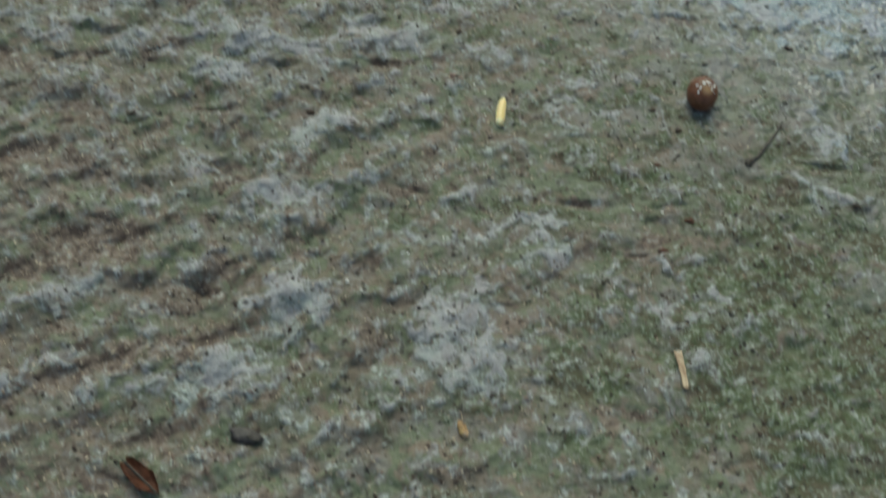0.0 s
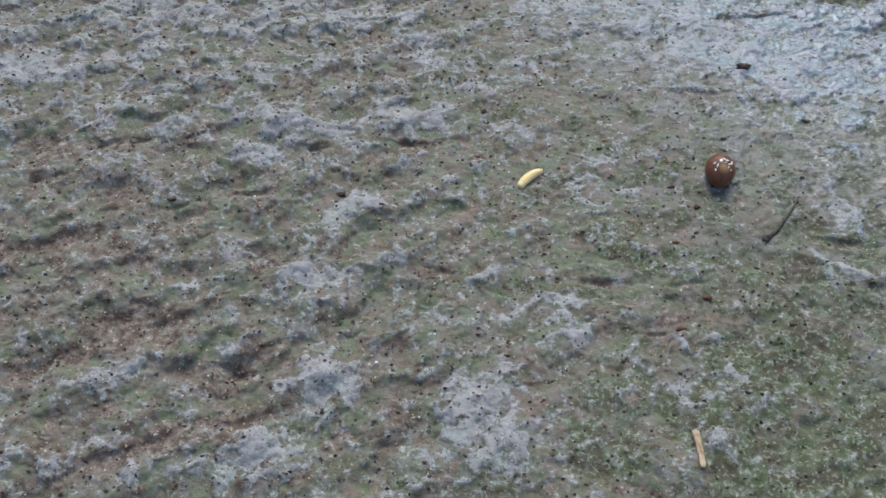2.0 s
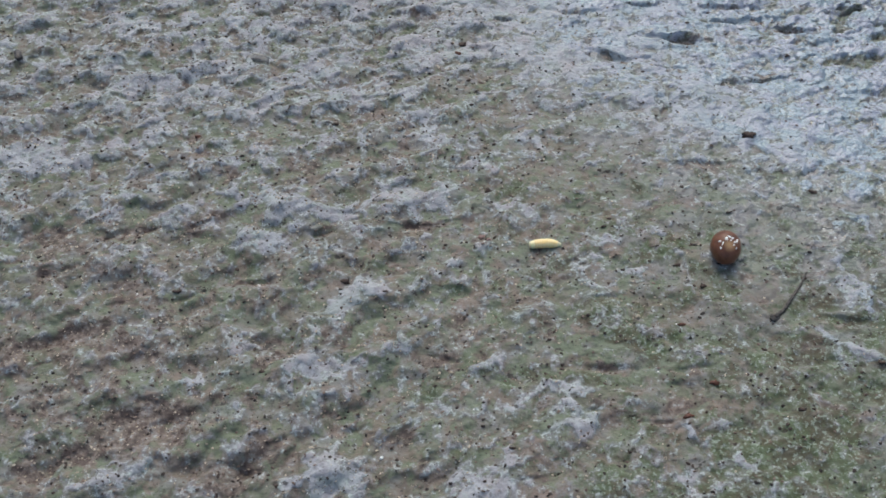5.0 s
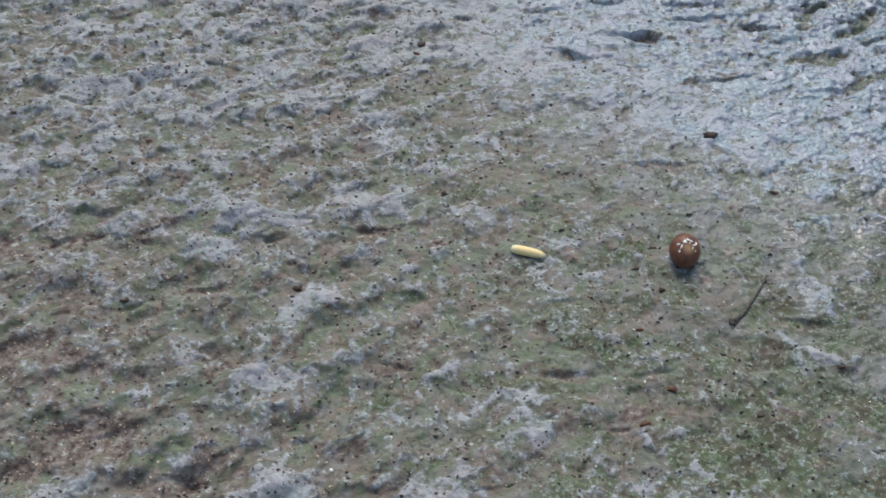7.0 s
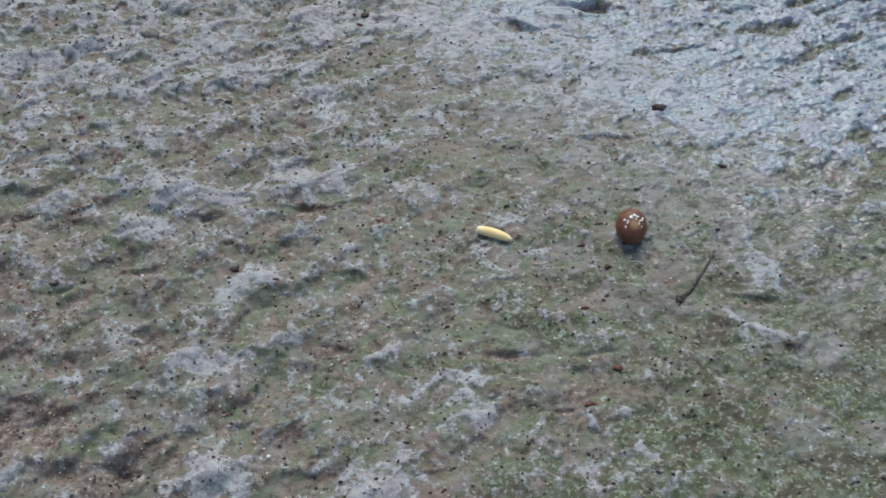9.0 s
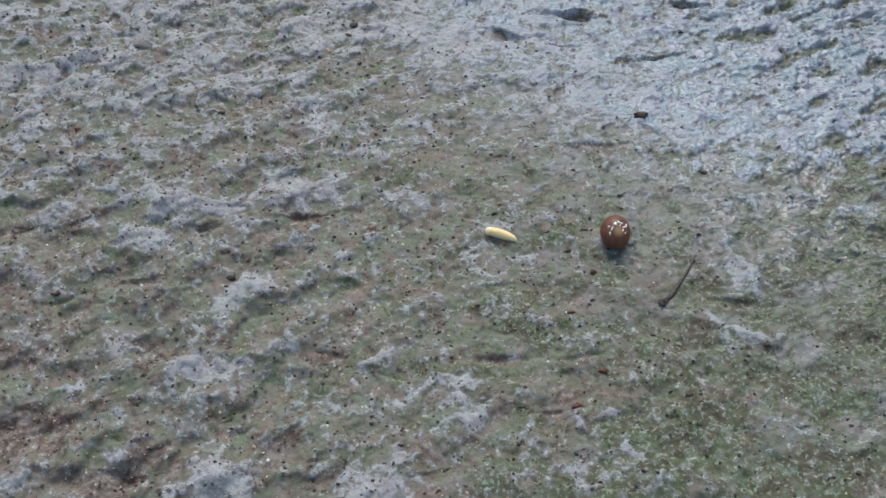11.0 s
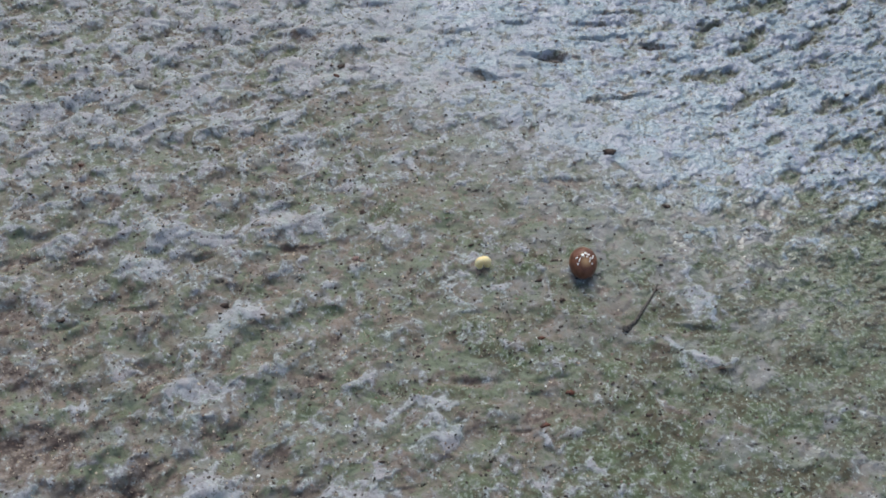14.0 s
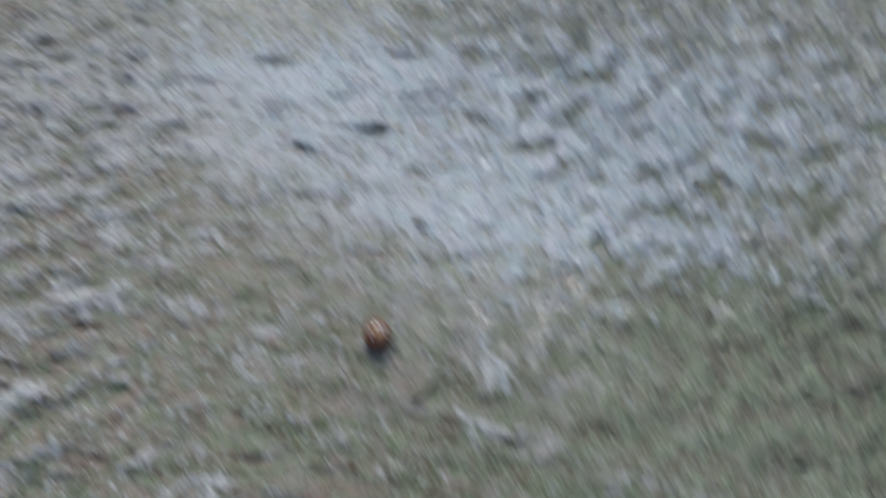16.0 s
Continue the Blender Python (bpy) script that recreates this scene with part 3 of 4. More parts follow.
def height(x, y):
    return float(relief(np.array([x]), np.array([y]))[0])


def spread(lo, hi, step, reach):
    """Even steps from lo to hi, then ever wider ones out to reach on both sides."""
    core = list(np.arange(lo, hi + step / 2, step))
    out, gap = [], step
    while (out[-1] if out else 0) < reach:
        gap *= 1.28
        out.append((out[-1] if out else 0) + gap)
    return np.array([lo - d for d in reversed(out)] + core + [core[-1] + d for d in out])


def build_ground():
    gx, gy = spread(-0.165, 0.36, 0.0005, 400), spread(0.085, 0.455, 0.0005, 400)
    nx, ny = len(gx), len(gy)
    x, y = (a.ravel() for a in np.meshgrid(gx, gy))
    # beyond the patch in view the coarse relief and cover level out
    out = np.maximum(np.maximum(-0.165 - x, x - 0.36), np.maximum(0.085 - y, y - 0.455))
    level = smooth(out, 0.0, 0.06)
    co = np.stack([x, y, relief(x, y) * (1 - level) + lie(x, y) * level], -1)
    kinds = cover(x, y) * (1 - level[:, None]) + np.array([0.42, 0.30, 0.28, 0.25]) * level[:, None]
    i = (np.arange(ny - 1)[:, None] * nx + np.arange(nx - 1)[None, :]).ravel()
    quads = np.stack([i, i + 1, i + nx + 1, i + nx], -1)
    me = bpy.data.meshes.new("ground")
    me.vertices.add(len(co))
    me.vertices.foreach_set("co", co.ravel())
    me.loops.add(quads.size)
    me.loops.foreach_set("vertex_index", quads.ravel())
    me.polygons.add(len(quads))
    me.polygons.foreach_set("loop_start", np.arange(len(quads)) * 4)
    me.polygons.foreach_set("use_smooth", np.ones(len(quads), bool))
    me.update(calc_edges=True)
    layer = me.attributes.new("cover", "FLOAT_COLOR", "POINT")
    layer.data.foreach_set("color", kinds.ravel())
    me.materials.append(EARTH)
    return tagged(new("ground", me), "damp crusted earth with pale lichen crust, algae and brown hollows", "ground", kind="structure")


# ---- shapes ----
def part(name, bm, mat, parent=None, label=""):
    me = bpy.data.meshes.new(name)
    bm.normal_update()
    bm.to_mesh(me)
    bm.free()
    for p in me.polygons:
        p.use_smooth = True
    me.materials.append(mat)
    ob = new(name, me)
    ob.parent = parent
    return tagged(ob, label)


def lathe(profile, sides=24, axis="Z"):
    """A closed turned body from (radius, height) pairs whose first and last radius are zero."""
    bm = bmesh.new()
    rings = []
    for r, h in profile:
        if r < 1e-7:
            rings.append([bm.verts.new((0, 0, h))])
        else:
            rings.append([bm.verts.new((r * math.cos(2 * math.pi * k / sides), r * math.sin(2 * math.pi * k / sides), h)) for k in range(sides)])
    for low, high in zip(rings, rings[1:]):
        for k in range(sides):
            a, b = low[k % len(low)], low[(k + 1) % len(low)]
            c, d = high[(k + 1) % len(high)], high[k % len(high)]
            bm.faces.new([w for n, w in enumerate((a, b, c, d)) if w not in (a, b, c, d)[:n]])
    if axis == "X":
        bmesh.ops.rotate(bm, verts=bm.verts, matrix=Matrix.Rotation(radians(90), 3, "Y"))
    bmesh.ops.recalc_face_normals(bm, faces=bm.faces)
    return bm


def lump(size, seed, detail=2, uneven=0.25):
    """An irregular clod of the given three half-sizes."""
    bm = bmesh.new()
    bmesh.ops.create_icosphere(bm, subdivisions=detail, radius=1.0)
    shift = Vector((seed * 3.7, seed * 1.3, seed * 2.1))
    for v in bm.verts:
        k = 1 + uneven * noise.noise(v.co * 1.4 + shift) * 1.6 + 0.5 * uneven * noise.noise(v.co * 3.5 + shift)
        v.co = Vector((v.co.x * size[0], v.co.y * size[1], v.co.z * size[2])) * k
    return bm


def tube(points, radii, sides=8):
    """A tapering stalk through the points."""
    bm = bmesh.new()
    rings = []
    for k, p in enumerate(points):
        ahead = (Vector(points[min(k + 1, len(points) - 1)]) - Vector(points[max(k - 1, 0)])).normalized()
        side = ahead.cross(Vector((0, 0, 1))).normalized()
        up = side.cross(ahead)
        rings.append([bm.verts.new(Vector(p) + radii[k] * (math.cos(a) * side + math.sin(a) * up)) for a in (2 * math.pi * n / sides for n in range(sides))])
    for low, high in zip(rings, rings[1:]):
        for k in range(sides):
            bm.faces.new((low[k], low[(k + 1) % sides], high[(k + 1) % sides], high[k]))
    bm.faces.new(list(reversed(rings[0])))
    bm.faces.new(rings[-1])
    bmesh.ops.recalc_face_normals(bm, faces=bm.faces)
    return bm


ground = build_ground()


# ---- the seed ----
def build_seed(x, y):
    seed = tagged(new("seed"), "glossy round brown seed with modelled white glints, on the damp earth", "seed")
    R, HALF = 0.0046, 0.0054
    profile = [(0, 0)]
    for k in range(1, 24):
        a = math.pi * k / 24
        profile.append((R * math.sin(a) * (1.0 - 0.05 * math.cos(a)), HALF * (1 - math.cos(a))))
    profile.append((0, 2 * HALF))
    part("skin", lathe(profile, 40), SEED, seed)
    # a broken ring of glossy white lumps on the upper side: the sky's glints
    # laid out in the camera's view, so the ring leans that way
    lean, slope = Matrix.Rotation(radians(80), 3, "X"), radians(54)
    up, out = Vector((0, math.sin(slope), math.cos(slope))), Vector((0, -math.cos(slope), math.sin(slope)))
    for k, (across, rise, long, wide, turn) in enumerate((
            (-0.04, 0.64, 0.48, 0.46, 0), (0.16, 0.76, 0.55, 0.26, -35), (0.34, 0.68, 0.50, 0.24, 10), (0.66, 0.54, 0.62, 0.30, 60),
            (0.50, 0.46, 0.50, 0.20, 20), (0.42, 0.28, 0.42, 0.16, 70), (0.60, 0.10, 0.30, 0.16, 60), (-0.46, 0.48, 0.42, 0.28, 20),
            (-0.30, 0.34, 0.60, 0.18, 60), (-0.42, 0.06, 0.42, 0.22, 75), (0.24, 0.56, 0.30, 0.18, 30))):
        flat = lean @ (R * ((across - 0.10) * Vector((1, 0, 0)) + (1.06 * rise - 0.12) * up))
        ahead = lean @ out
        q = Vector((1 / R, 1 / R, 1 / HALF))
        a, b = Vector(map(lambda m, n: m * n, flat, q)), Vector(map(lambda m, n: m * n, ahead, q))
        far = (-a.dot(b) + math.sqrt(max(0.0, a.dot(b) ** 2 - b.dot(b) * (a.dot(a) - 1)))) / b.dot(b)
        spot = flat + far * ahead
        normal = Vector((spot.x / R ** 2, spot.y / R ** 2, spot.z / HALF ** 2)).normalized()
        fleck = part("fleck", lump((0.00108 * long, 0.00112 * wide, 0.00011), k * 1.7, 2, 0.5), GLINT, seed, "tiny white lump shaped as a sky glint")
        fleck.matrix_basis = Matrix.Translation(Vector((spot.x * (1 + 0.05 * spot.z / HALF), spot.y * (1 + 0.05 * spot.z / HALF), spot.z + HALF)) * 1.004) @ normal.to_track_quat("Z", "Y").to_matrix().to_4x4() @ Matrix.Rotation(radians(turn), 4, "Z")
    seed.matrix_basis = pose(x, y - 0.0053, height(x, y) + 0.0028, -80, 0, 0)
    return seed


build_seed(0.1055, 0.2284)


# ---- the larva: eleven rings and two tips that bend along an arc ----
RINGS = 11
RADII = [0.00130, 0.00141, 0.00144, 0.00145, 0.00145, 0.00144, 0.00143, 0.00139, 0.00133, 0.00124, 0.00106]


def build_larva():
    larva = tagged(new("larva"), "cream yellow legless larva with ringed body crawling on the earth", "larva")
    pieces = []
    for k, r in enumerate(RADII):
        half = 0.00066
        n = 8
        profile = [(0, -half)]
        for j in range(n + 1):
            a = -1 + 2 * j / n
            profile.append((r * (1 - 0.025 * a * a - 0.07 * a ** 6), half * a))
        profile.append((0, half))
        pieces.append(part("ring", lathe(profile, 20, "X"), GRUBPALE if k < 1 else GRUB, larva))
    rear = part("rear_end", lump((0.00085, 0.00124, 0.00120), 2, 2, 0.04), GRUBPALE, larva, "blunt cream rear end")
    head = part("head", lump((0.00100, 0.00080, 0.00076), 3, 2, 0.05), GRUBTIP, larva, "thin pale translucent head")
    return larva, [rear] + pieces + [head]


larva, larva_pieces = build_larva()


# ---- small dead matter ----
def place(ob, x, y, lift=0.0, rz=0.0, rx=0.0, ry=0.0):
    ob.matrix_basis = pose(x, y, height(x, y) + lift, rx, ry, rz)
    return ob


def sliver(name, length, width, thick, seed, curve):
    """A split straw: a shallow channel with ragged ends."""
    bm = bmesh.new()
    rng = random.Random(seed)
    n, rows = 14, []
    for k in range(n + 1):
        s = k / n - 0.5
        bend = curve * (0.25 - s * s)
        w = width * (0.5 + 0.06 * rng.uniform(-1, 1)) * (1 - 0.25 * (s + 0.5))
        top = [bm.verts.new((length * s, bend + w * a, thick * (1.0 - 0.55 * (1 - a * a)) + 0.0001 * rng.random())) for a in (-1, -0.4, 0.4, 1)]
        low = [bm.verts.new((length * s, bend + w * a, 0)) for a in (1, -1)]
        rows.append(top + low)
    for a, b in zip(rows, rows[1:]):
        for k in range(6):
            bm.faces.new((a[k], a[(k + 1) % 6], b[(k + 1) % 6], b[k]))
    bm.faces.new(list(reversed(rows[0])))
    bm.faces.new(rows[-1])
    bmesh.ops.recalc_face_normals(bm, faces=bm.faces)
    return part(name, bm, STRAW)


straw = sliver("straw_piece", 0.0103, 0.0017, 0.0007, 5, 0.0006)
tagged(place(straw, 0.0923, 0.1358, 0.0002, -83), "pale tan sliver of dry straw on green algae", "straw")


def build_chaff():
    chaff = tagged(new("chaff"), "golden brown curled chaff scale with a thin stalk", "chaff")
    bm = lump((0.0019, 0.0011, 0.0007), 8, 3, 0.45)
    part("scale", bm, CHAFF, chaff)
    part("tip", lump((0.0009, 0.0007, 0.0005), 12, 2, 0.5), STRAW, chaff, "bright straw-coloured tip").location = (0.0014, 0.0004, 0.0003)
    pts = [(-0.0015 - 0.0009 * k, 0.0004 * math.sin(k * 0.7), 0.0004) for k in range(8)]
    part("stalk", tube(pts, [0.00011] * 8, 6), STRAW, chaff, "hair-thin pale stalk")
    return chaff


place(build_chaff(), 0.0390, 0.1175, 0.0004, -76)


def dead_leaf(length, width, seed):
    """A curled scrap of leaf with thickness, a midrib and a torn edge."""
    leaf = tagged(new("leaf_scrap"), "reddish brown scrap of dead leaf curled on bare earth", "leaf")
    bm = bmesh.new()
    n, m = 16, 8
    grid = []
    for i in range(n + 1):
        s = i / n
        w = width * math.sin(math.pi * min(1, 0.08 + 0.9 * s)) ** 0.7 * (1 + 0.25 * noise.noise(Vector((s * 7, seed, 0))))
        row = []
        for j in range(m + 1):
            a = 2 * j / m - 1
            z = 0.0007 + 0.30 * width * a * a + 0.0012 * noise.noise(Vector((s * 4, a * 2, seed)))
            row.append(bm.verts.new((length * (s - 0.5), 0.5 * w * a, z)))
        grid.append(row)
    for i in range(n):
        for j in range(m):
            bm.faces.new((grid[i][j], grid[i + 1][j], grid[i + 1][j + 1], grid[i][j + 1]))
    bmesh.ops.solidify(bm, geom=bm.faces[:], thickness=0.0003)
    part("blade", bm, LEAF, leaf)
    part("midrib", tube([(length * (k / 8 - 0.52), 0, 0.0010 + 0.0012 * noise.noise(Vector((k / 2, 0, seed)))) for k in range(9)], [0.0003] * 9, 6), TWIG, leaf, "dark thin midrib")
    return leaf


place(dead_leaf(0.016, 0.007, 2.0), -0.0745, 0.1015, 0.0002, -20)
place(dead_leaf(0.012, 0.005, 5.0), -0.0345, 0.1000, 0.0002, -38)


def husk(sx, sy, sz, seed, label):
    ob = tagged(new("husk"), label, "husk")
    part("shell", lump((sx, sy, sz), seed, 3, 0.22), HUSK, ob)
    part("flap", lump((sx * 0.5, sy * 0.55, sz * 0.35), seed + 3, 2, 0.3), TWIG, ob, "torn dull flap").location = (sx * 0.55, -sy * 0.2, sz * 0.75)
    return ob


place(husk(0.0040, 0.0019, 0.0014, 3, "blackish empty seed husk pressed into the earth"), -0.0125, 0.1125, 0.0006, -10)
place(husk(0.0030, 0.0014, 0.0012, 6, "dark purplish dry husk on the earth"), -0.1386, 0.3068, 0.0006, -62)


def twig(points, radii, label):
    """A thin stalk laid along the ground."""
    fine = []
    for (x0, y0), (x1, y1) in zip(points, points[1:]):
        fine += [(x0 + (x1 - x0) * k / 5, y0 + (y1 - y0) * k / 5) for k in range(5)]
    fine.append(points[-1])
    r = np.interp(np.linspace(0, 1, len(fine)), np.linspace(0, 1, len(radii)), radii).tolist()
    x0, y0 = fine[0]
    z0 = height(x0, y0)
    heights = np.convolve(np.pad([height(x, y) for x, y in fine], 1, mode="edge"), [0.25, 0.5, 0.25], "valid")
    pts = [(x - x0, y - y0, float(h) - z0 + 0.6 * rr) for (x, y), h, rr in zip(fine, heights, r)]
    ob = tagged(new("twig"), label, "twig")
    part("stalk", tube(pts, list(r), 8), TWIG, ob)
    part("knot", lump((r[0] * 2.2, r[0] * 1.6, r[0] * 1.3), 7, 2, 0.3), TWIG, ob, "dark broken end")
    ob.location = (x0, y0, z0)
    return ob


twig([(0.1180, 0.2056), (0.1207, 0.2082), (0.1234, 0.2121), (0.1268, 0.2172), (0.1297, 0.2228)], [0.00075, 0.0006, 0.00045, 0.00022], "thin curved dark rootlet lying on the earth")
twig([(0.2215, 0.1781), (0.2255, 0.1782), (0.2299, 0.1790)], [0.0004, 0.0006, 0.0011], "short blackish twig piece on green earth")

tan = part("clay_flake", lump((0.0052, 0.0034, 0.0011), 9, 3, 0.45), PALECLAY)
tagged(place(tan, 0.2193, 0.2364, 0.0002, 20), "flat pale greyish flake of clay", "clay flake")


# ---- crumbs that can be told apart ----
def crumb(x, y, size, seed, stretch=1.3, turn=0.0, name="humus_crumb", mat=CRUMB, label="black crumb of humus on the crusted earth", group="humus crumbs"):
    bm = lump((size * stretch, size * 0.8, size * 0.7), seed, 2, 0.6)
    for k in range(3):
        extra = lump((size * 0.5, size * 0.4, size * 0.4), seed + 5 * k + 1, 1, 0.7)
        shift = Vector((size * stretch * math.cos(2.2 * k + seed), size * math.sin(2.2 * k + seed) * 0.8, 0))
        made = {v: bm.verts.new(v.co + shift) for v in extra.verts}
        for f in extra.faces:
            bm.faces.new([made[v] for v in f.verts])
        extra.free()
    ob = part(name, bm, mat)
    tagged(ob, label, "crumb", group=group)
    return place(ob, x / 1000, y / 1000, 0.0003, turn)


crumb(-9.3, 215.1, 0.00095, 1)
crumb(32.8, 253.5, 0.00100, 2, 1.0)
crumb(120.3, 282.6, 0.00125, 3, 1.7, -4)
crumb(98.6, 216.8, 0.00080, 4, 1.0)
crumb(137.3, 256.2, 0.00086, 5, 1.5, -20)
crumb(212.8, 312.6, 0.00079, 6, 1.3, 30)
crumb(21.1, 331.4, 0.00101, 7, 1.4, 15)
crumb(140.5, 328.5, 0.00079, 8, 0.9)
crumb(106.5, 337.3, 0.00094, 9, 2.0, 5)
crumb(109.2, 246.8, 0.00043, 10)
crumb(-59.5, 207.8, 0.00072, 11, 1.8, 15)

rng = random.Random(77)
for x, y in ((114, 195), (121.2, 174.9), (-20.4, 281.7), (34.2, 275.6), (24.2, 308.8), (25.8, 294.1), (17.1, 330.8), (105.9, 347.8), (-69.3, 261.9), (91.5, 224.9), (69.6, 239.0), (144.7, 189.7), (-29.5, 181.2)):
    crumb(x, y, rng.uniform(0.00045, 0.00065), rng.randint(20, 90), rng.uniform(1.0, 2.0), rng.uniform(-25, 25))
for x, y, size in ((90.3, 171.8, 0.8), (98.5, 183.0, 0.85), (90.8, 201.9, 0.6), (-66.9, 273.5, 0.7), (19.7, 323.1, 0.7)):
    crumb(x, y, size / 1000, rng.randint(20, 90), rng.uniform(1.2, 1.9), rng.uniform(-20, 20), "clay_crumb", REDCLAY, "red-brown crumb of clay in a shallow hollow", "clay crumbs")
for x, y, size in ((31.5, 233.4, 0.8), (33.7, 231.9, 0.6)):
    crumb(x, y, size / 1000, rng.randint(20, 90), 1.2, 10, "clay_crumb", PINKCLAY, "pinkish crumb of clay on grey crust", "clay crumbs")


def grain(x, y, radius, seed, mat, label, group):
    bm = lump((radius, radius * 0.85, radius * 0.75), seed, 2, 0.22)
    ob = part("stone_grain" if mat is TANSTONE else "quartz_grain", bm, mat)
    tagged(ob, label, "grain", group=group)
    return place(ob, x / 1000, y / 1000, radius * 0.35, seed * 31)


for x, y, r in ((78.4, 204.5, 0.8), (1.7, 280.9, 0.7), (24.6, 184.3, 0.6), (51.1, 226.9, 0.5), (-87.9, 298.1, 0.6), (3.0, 160.6, 0.6), (36.3, 308.4, 0.6)):
    grain(x, y, r / 1000, rng.randint(1, 40), TANSTONE, "rounded tan grain of stone on damp earth", "stone grains")
for x, y, r in ((7.2, 156.4, 0.6), (22.4, 166.6, 0.4), (-71.8, 206.5, 0.4), (91.2, 185.1, 0.4)):
    grain(x, y, r / 1000, rng.randint(1, 40), QUARTZ, "tiny white quartz grain", "quartz grains")


def bark_flake():
    """A thin arched flake with a broken edge."""
    bm = bmesh.new()
    rows = []
    for k in range(13):
        s = k / 12 - 0.5
        wide = 0.0016 * (1 - 1.9 * abs(s) ** 1.6) + 0.0003 * noise.noise(Vector((9 * s, 2, 1)))
        rise = 0.0016 * (0.25 - s * s) * 4
        rows.append([bm.verts.new((0.0086 * s, wide * a, 0.0004 + rise * (1 - 0.3 * a * a) + 0.0004 * a)) for a in (-1, -0.5, 0, 0.5, 1)])
    for a, b in zip(rows, rows[1:]):
        for k in range(4):
            bm.faces.new((a[k], b[k], b[k + 1], a[k + 1]))
    bmesh.ops.solidify(bm, geom=bm.faces[:], thickness=0.00025)
    return part("bark_flake", bm, PALEBARK)


tagged(place(bark_flake(), -0.0532, 0.3139, 0.0001, -8), "pale arched flake of bark lifted off the crust", "bark flake")
fibre = part("fibre", tube([(0.0003 * math.sin(k), -0.0003 * k, 0.0003 + 0.0002 * math.sin(0.5 * k)) for k in range(9)], [0.00012] * 9, 6), QUARTZ)
tagged(place(fibre, 0.0768, 0.1666, 0.0), "thin white plant fibre on brown earth", "fibre")


# ---- litter that nobody could count ----
def scatter(name, count, mat, sizes, seed, weight, label, category, flat=0.7):
    """Many small angular grains in one mesh, laid on the ground where weight is high."""
    rng = np.random.RandomState(seed)
    base = bmesh.new()
    bmesh.ops.create_icosphere(base, subdivisions=1, radius=1.0)
    verts = np.array([v.co[:] for v in base.verts])
    faces = np.array([[v.index for v in f.verts] for f in base.faces])
    base.free()
    x, y = rng.uniform(-0.16, 0.35, count * 6), rng.uniform(0.09, 0.45, count * 6)
    keep = np.nonzero(rng.rand(count * 6) < weight(x, y))[0][:count]
    x, y = x[keep], y[keep]
    z = relief(x, y)
    n = len(x)
    size = sizes[0] + (sizes[1] - sizes[0]) * rng.rand(n) ** 1.8
    turn = rng.normal(0.1, 0.55, n)
    shape = verts[None] * (1 + 0.5 * rng.uniform(-1, 1, (n, len(verts), 1))) * np.stack([rng.uniform(0.8, 1.7, n), np.ones(n), np.full(n, flat)], -1)[:, None, :]
    c, s = np.cos(turn)[:, None], np.sin(turn)[:, None]
    px, py = shape[..., 0] * c - shape[..., 1] * s, shape[..., 0] * s + shape[..., 1] * c
    co = np.stack([px, py, shape[..., 2]], -1) * size[:, None, None] + np.stack([x, y, z + 0.25 * size], -1)[:, None, :]
    me = bpy.data.meshes.new(name)
    tris = (faces[None] + (np.arange(n) * len(verts))[:, None, None]).reshape(-1, 3)
    me.from_pydata(co.reshape(-1, 3).tolist(), [], tris.tolist())
    me.materials.append(mat)
    return tagged(new(name, me), label, category, kind="stuff")


scatter("humus_crumbs", 9500, CRUMB, (0.00009, 0.00050), 21, lambda x, y: 0.6 - 0.42 * smooth(x + 0.9 * (y - 0.25), 0.05, 0.15), "fine black humus crumbs strewn over the earth", "crumbs")
scatter("sand_grains", 11000, SAND, (0.00012, 0.00034), 22, lambda x, y: np.clip(0.06 + (0.15 + cover(x, y)[:, 2]) * (1 - smooth(x, 0.02, 0.13)), 0, 1), "tan sand grains in the bare brown hollows", "sand")
scatter("clay_crumbs", 9000, CLAYGRIT, (0.00013, 0.00042), 24, lambda x, y: np.clip(0.04 + (0.12 + cover(x, y)[:, 2]) * (1 - 0.85 * smooth(x + 0.5 * (y - 0.25), 0.0, 0.12)), 0, 1), "brown and greyish crumbs of clay over the bare earth", "crumbs")
scatter("quartz_grains", 260, QUARTZ, (0.00012, 0.00032), 23, lambda x, y: np.full(x.shape, 0.5), "scattered tiny white quartz grains", "grains")


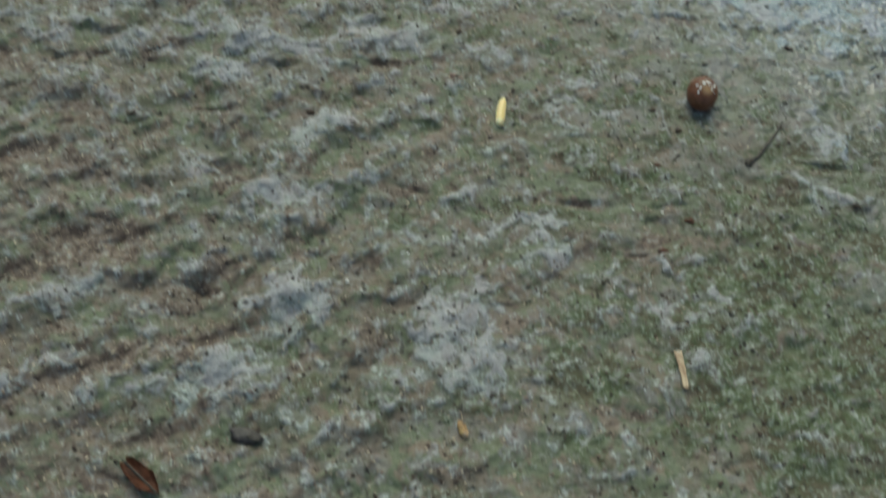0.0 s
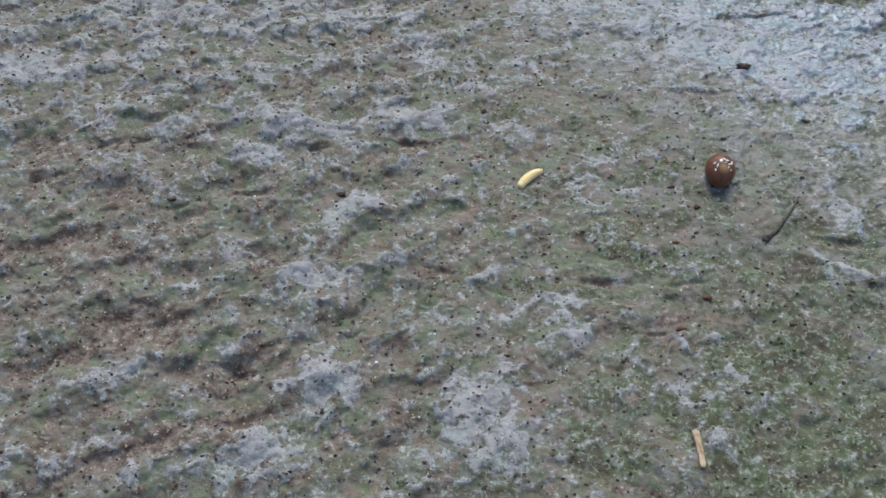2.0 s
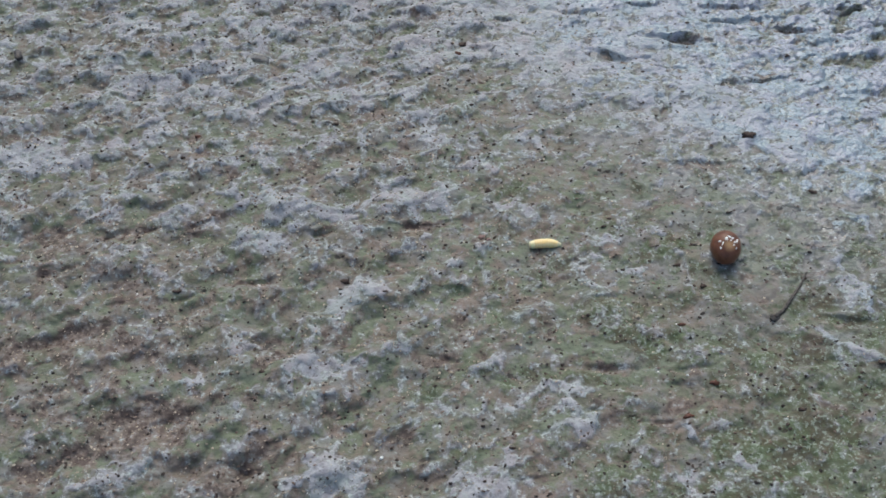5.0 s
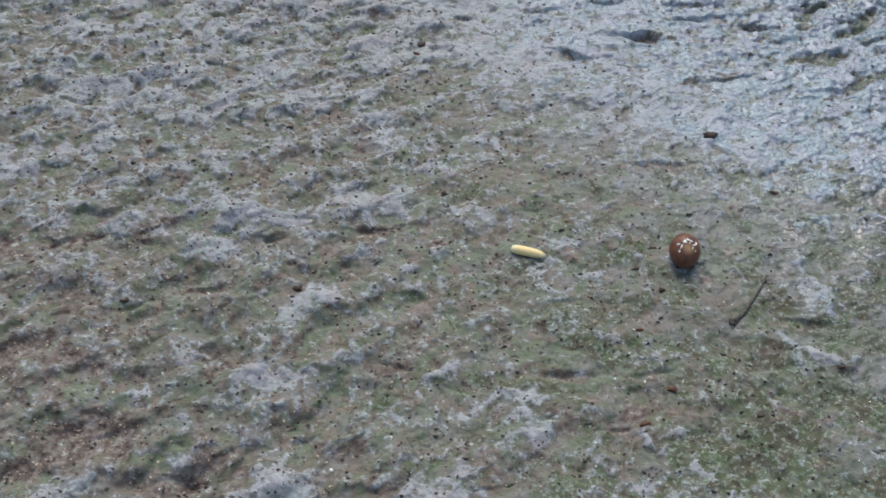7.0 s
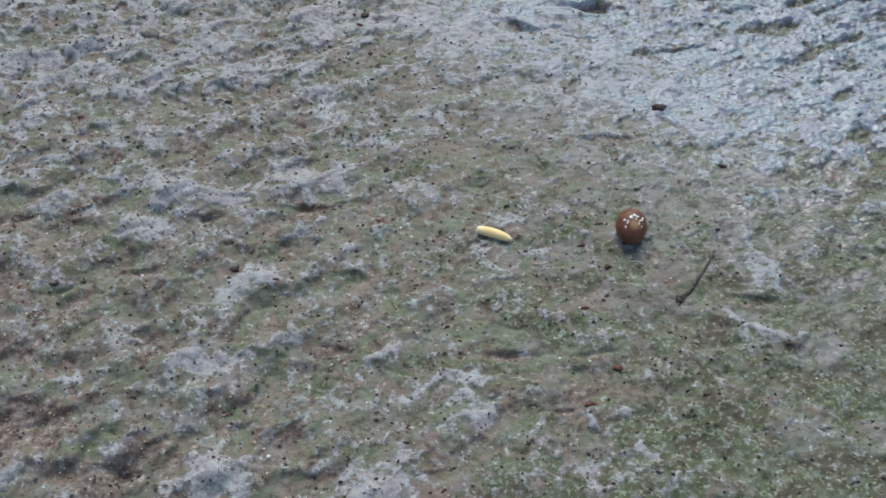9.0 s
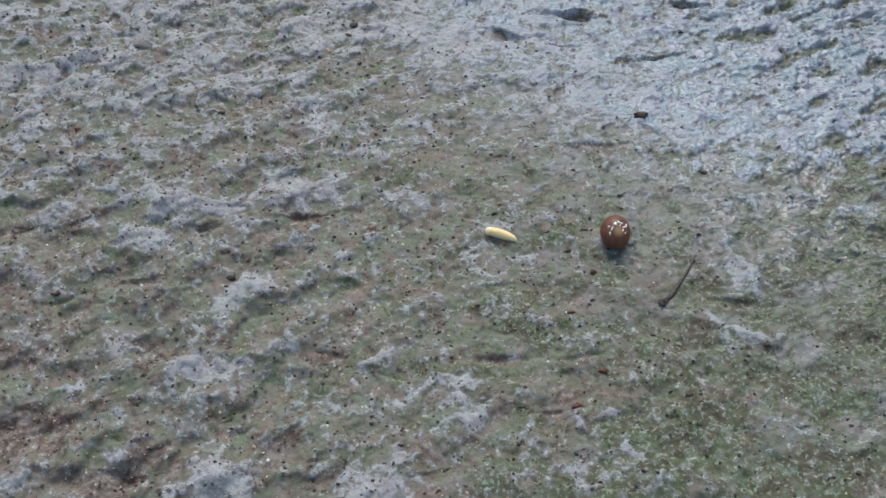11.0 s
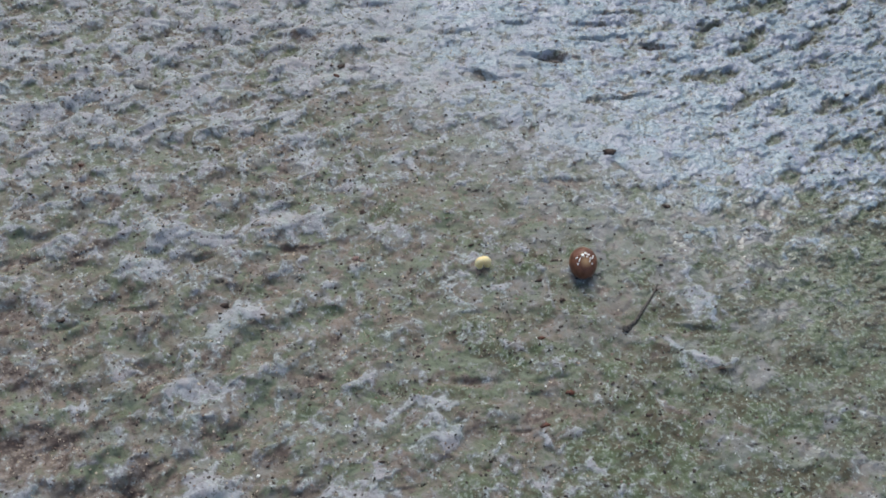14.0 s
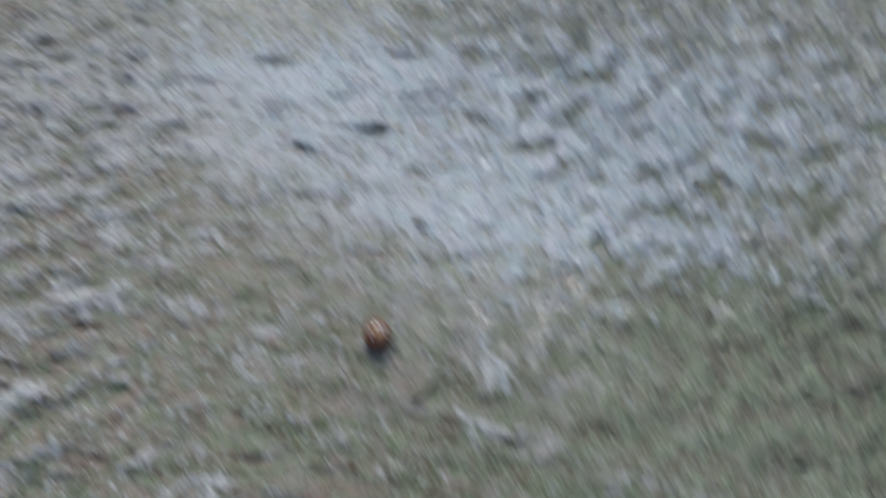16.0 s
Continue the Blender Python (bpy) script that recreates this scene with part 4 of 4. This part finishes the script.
# ---- what moves ----
def motions():
    # seconds, x and y in millimetres, heading, bend of the body in degrees, length in millimetres, how far it rears
    rows = [
        (0.0, 46.2, 218.8, 85, -8, 9.2), (0.3, 46.4, 220.0, 82, -12, 9.2), (0.6, 46.4, 222.0, 67, -25, 9.4),
        (1.2, 46.8, 223.4, 60, -40, 9.2), (1.6, 47.0, 224.2, 53, -45, 8.8), (2.0, 47.8, 225.5, 47, -38, 9.0),
        (2.4, 47.8, 228.2, 39, -20, 9.0), (3.0, 46.0, 230.6, 33, -18, 9.0), (3.5, 46.3, 232.2, 33, -38, 9.0),
        (4.0, 47.9, 231.8, 23, -46, 8.8), (4.2, 48.3, 231.9, 17, -48, 8.6), (5.2, 52.0, 230.6, 2, -20, 8.2),
        (6.3, 56.5, 229.0, -16, 14, 8.4), (6.6, 58.2, 229.4, -14, 0, 9.0), (7.0, 59.3, 229.6, -13, -6, 9.0),
        (7.5, 60.9, 229.0, -15, -4, 9.0), (8.0, 62.5, 229.0, -17, -6, 8.8), (8.5, 64.3, 228.2, -17, -4, 9.1),
        (9.0, 65.8, 227.9, -19, -16, 9.4), (9.2, 66.6, 228.1, -23, -22, 9.2), (10.2, 69.5, 229.2, -18, 10, 8.8),
        (11.1, 71.6, 230.2, -20, -20, 8.4), (11.3, 72.0, 230.4, -20, -40, 8.4, 12), (11.5, 72.0, 230.3, -26, -150, 7.6, 45),
        (11.7, 72.1, 230.6, -10, -250, 7.6, 35), (11.9, 71.8, 229.9, -2, -185, 8.2, 12), (12.1, 72.6, 229.4, -4, -80, 8.6),
        (12.3, 73.0, 229.0, -4, -40, 8.6), (12.5, 73.6, 229.9, -4, 4, 9.0), (12.7, 74.2, 231.4, 4, 0, 8.8),
        (13.0, 75.4, 231.2, 7, 0, 8.8), (13.2, 75.8, 231.4, 8, -12, 8.0),
    ]
    body, joints = [], [[] for _ in larva_pieces]

    def shape(t, bend, length):
        """Each piece's pose along an arc, about the arc's middle."""
        k = radians(bend) / length
        k = k if abs(k) > 1e-5 else 1e-5
        spots = [(s * length / (RINGS + 1), s * length / (RINGS + 1) * k) for s in [n - (RINGS + 1) / 2 for n in range(RINGS + 2)]]
        xy = [(math.sin(a) / k, (1 - math.cos(a)) / k, a) for s, a in spots]
        mx, my = sum(p[0] for p in xy) / len(xy), sum(p[1] for p in xy) / len(xy)
        for rows_of, (x, y, a) in zip(joints, xy):
            rows_of.append((t, pose((x - mx) / 1000, (y - my) / 1000, 0, 0, 0, math.degrees(a))))

    for t, x, y, heading, bend, length, *rear in rows:
        rear = rear[0] if rear else 0
        body.append((t, pose(x / 1000, y / 1000, height(x / 1000, y / 1000) + 0.0011 + 0.0010 * math.sin(radians(rear)), rear, 0, heading)))
        shape(t, bend, length)
    # it curls up on end, head to tail
    for t, x, y, up, rear, bend, length in ((13.3, 75.2, 231.0, 1.5, 40, -60, 7.2), (13.4, 74.6, 230.6, 1.7, 70, -120, 7.0), (13.5, 74.0, 230.1, 2.2, 82, -230, 6.8),
                                            (14.0, 73.4, 230.2, 2.2, 82, -270, 6.9), (14.34, 73.6, 230.8, 2.2, 82, -270, 6.9)):
        body.append((t, pose(x / 1000, y / 1000, height(x / 1000, y / 1000) + up / 1000, rear, 0, 8)))
        shape(t, bend, length)
    # it snaps straight and leaps away beyond the far edge of the view
    for t, x, y, up, heading, bend in ((14.40, 0.090, 0.262, 0.030, 30, -150), (14.47, 0.118, 0.420, 0.105, 60, -20),
                                       (14.60, 0.170, 0.680, 0.110, 80, 0), (14.80, 0.230, 0.980, 0.0014, 90, -10), (16.0, 0.231, 0.985, 0.0014, 92, -20)):
        body.append((t, pose(x, y, height(x, y) + up, 0, 0, heading)))
        shape(t, bend, 9.0)
    walk(larva, body)
    for piece, rows_of in zip(larva_pieces, joints):
        walk(piece, rows_of)


motions()
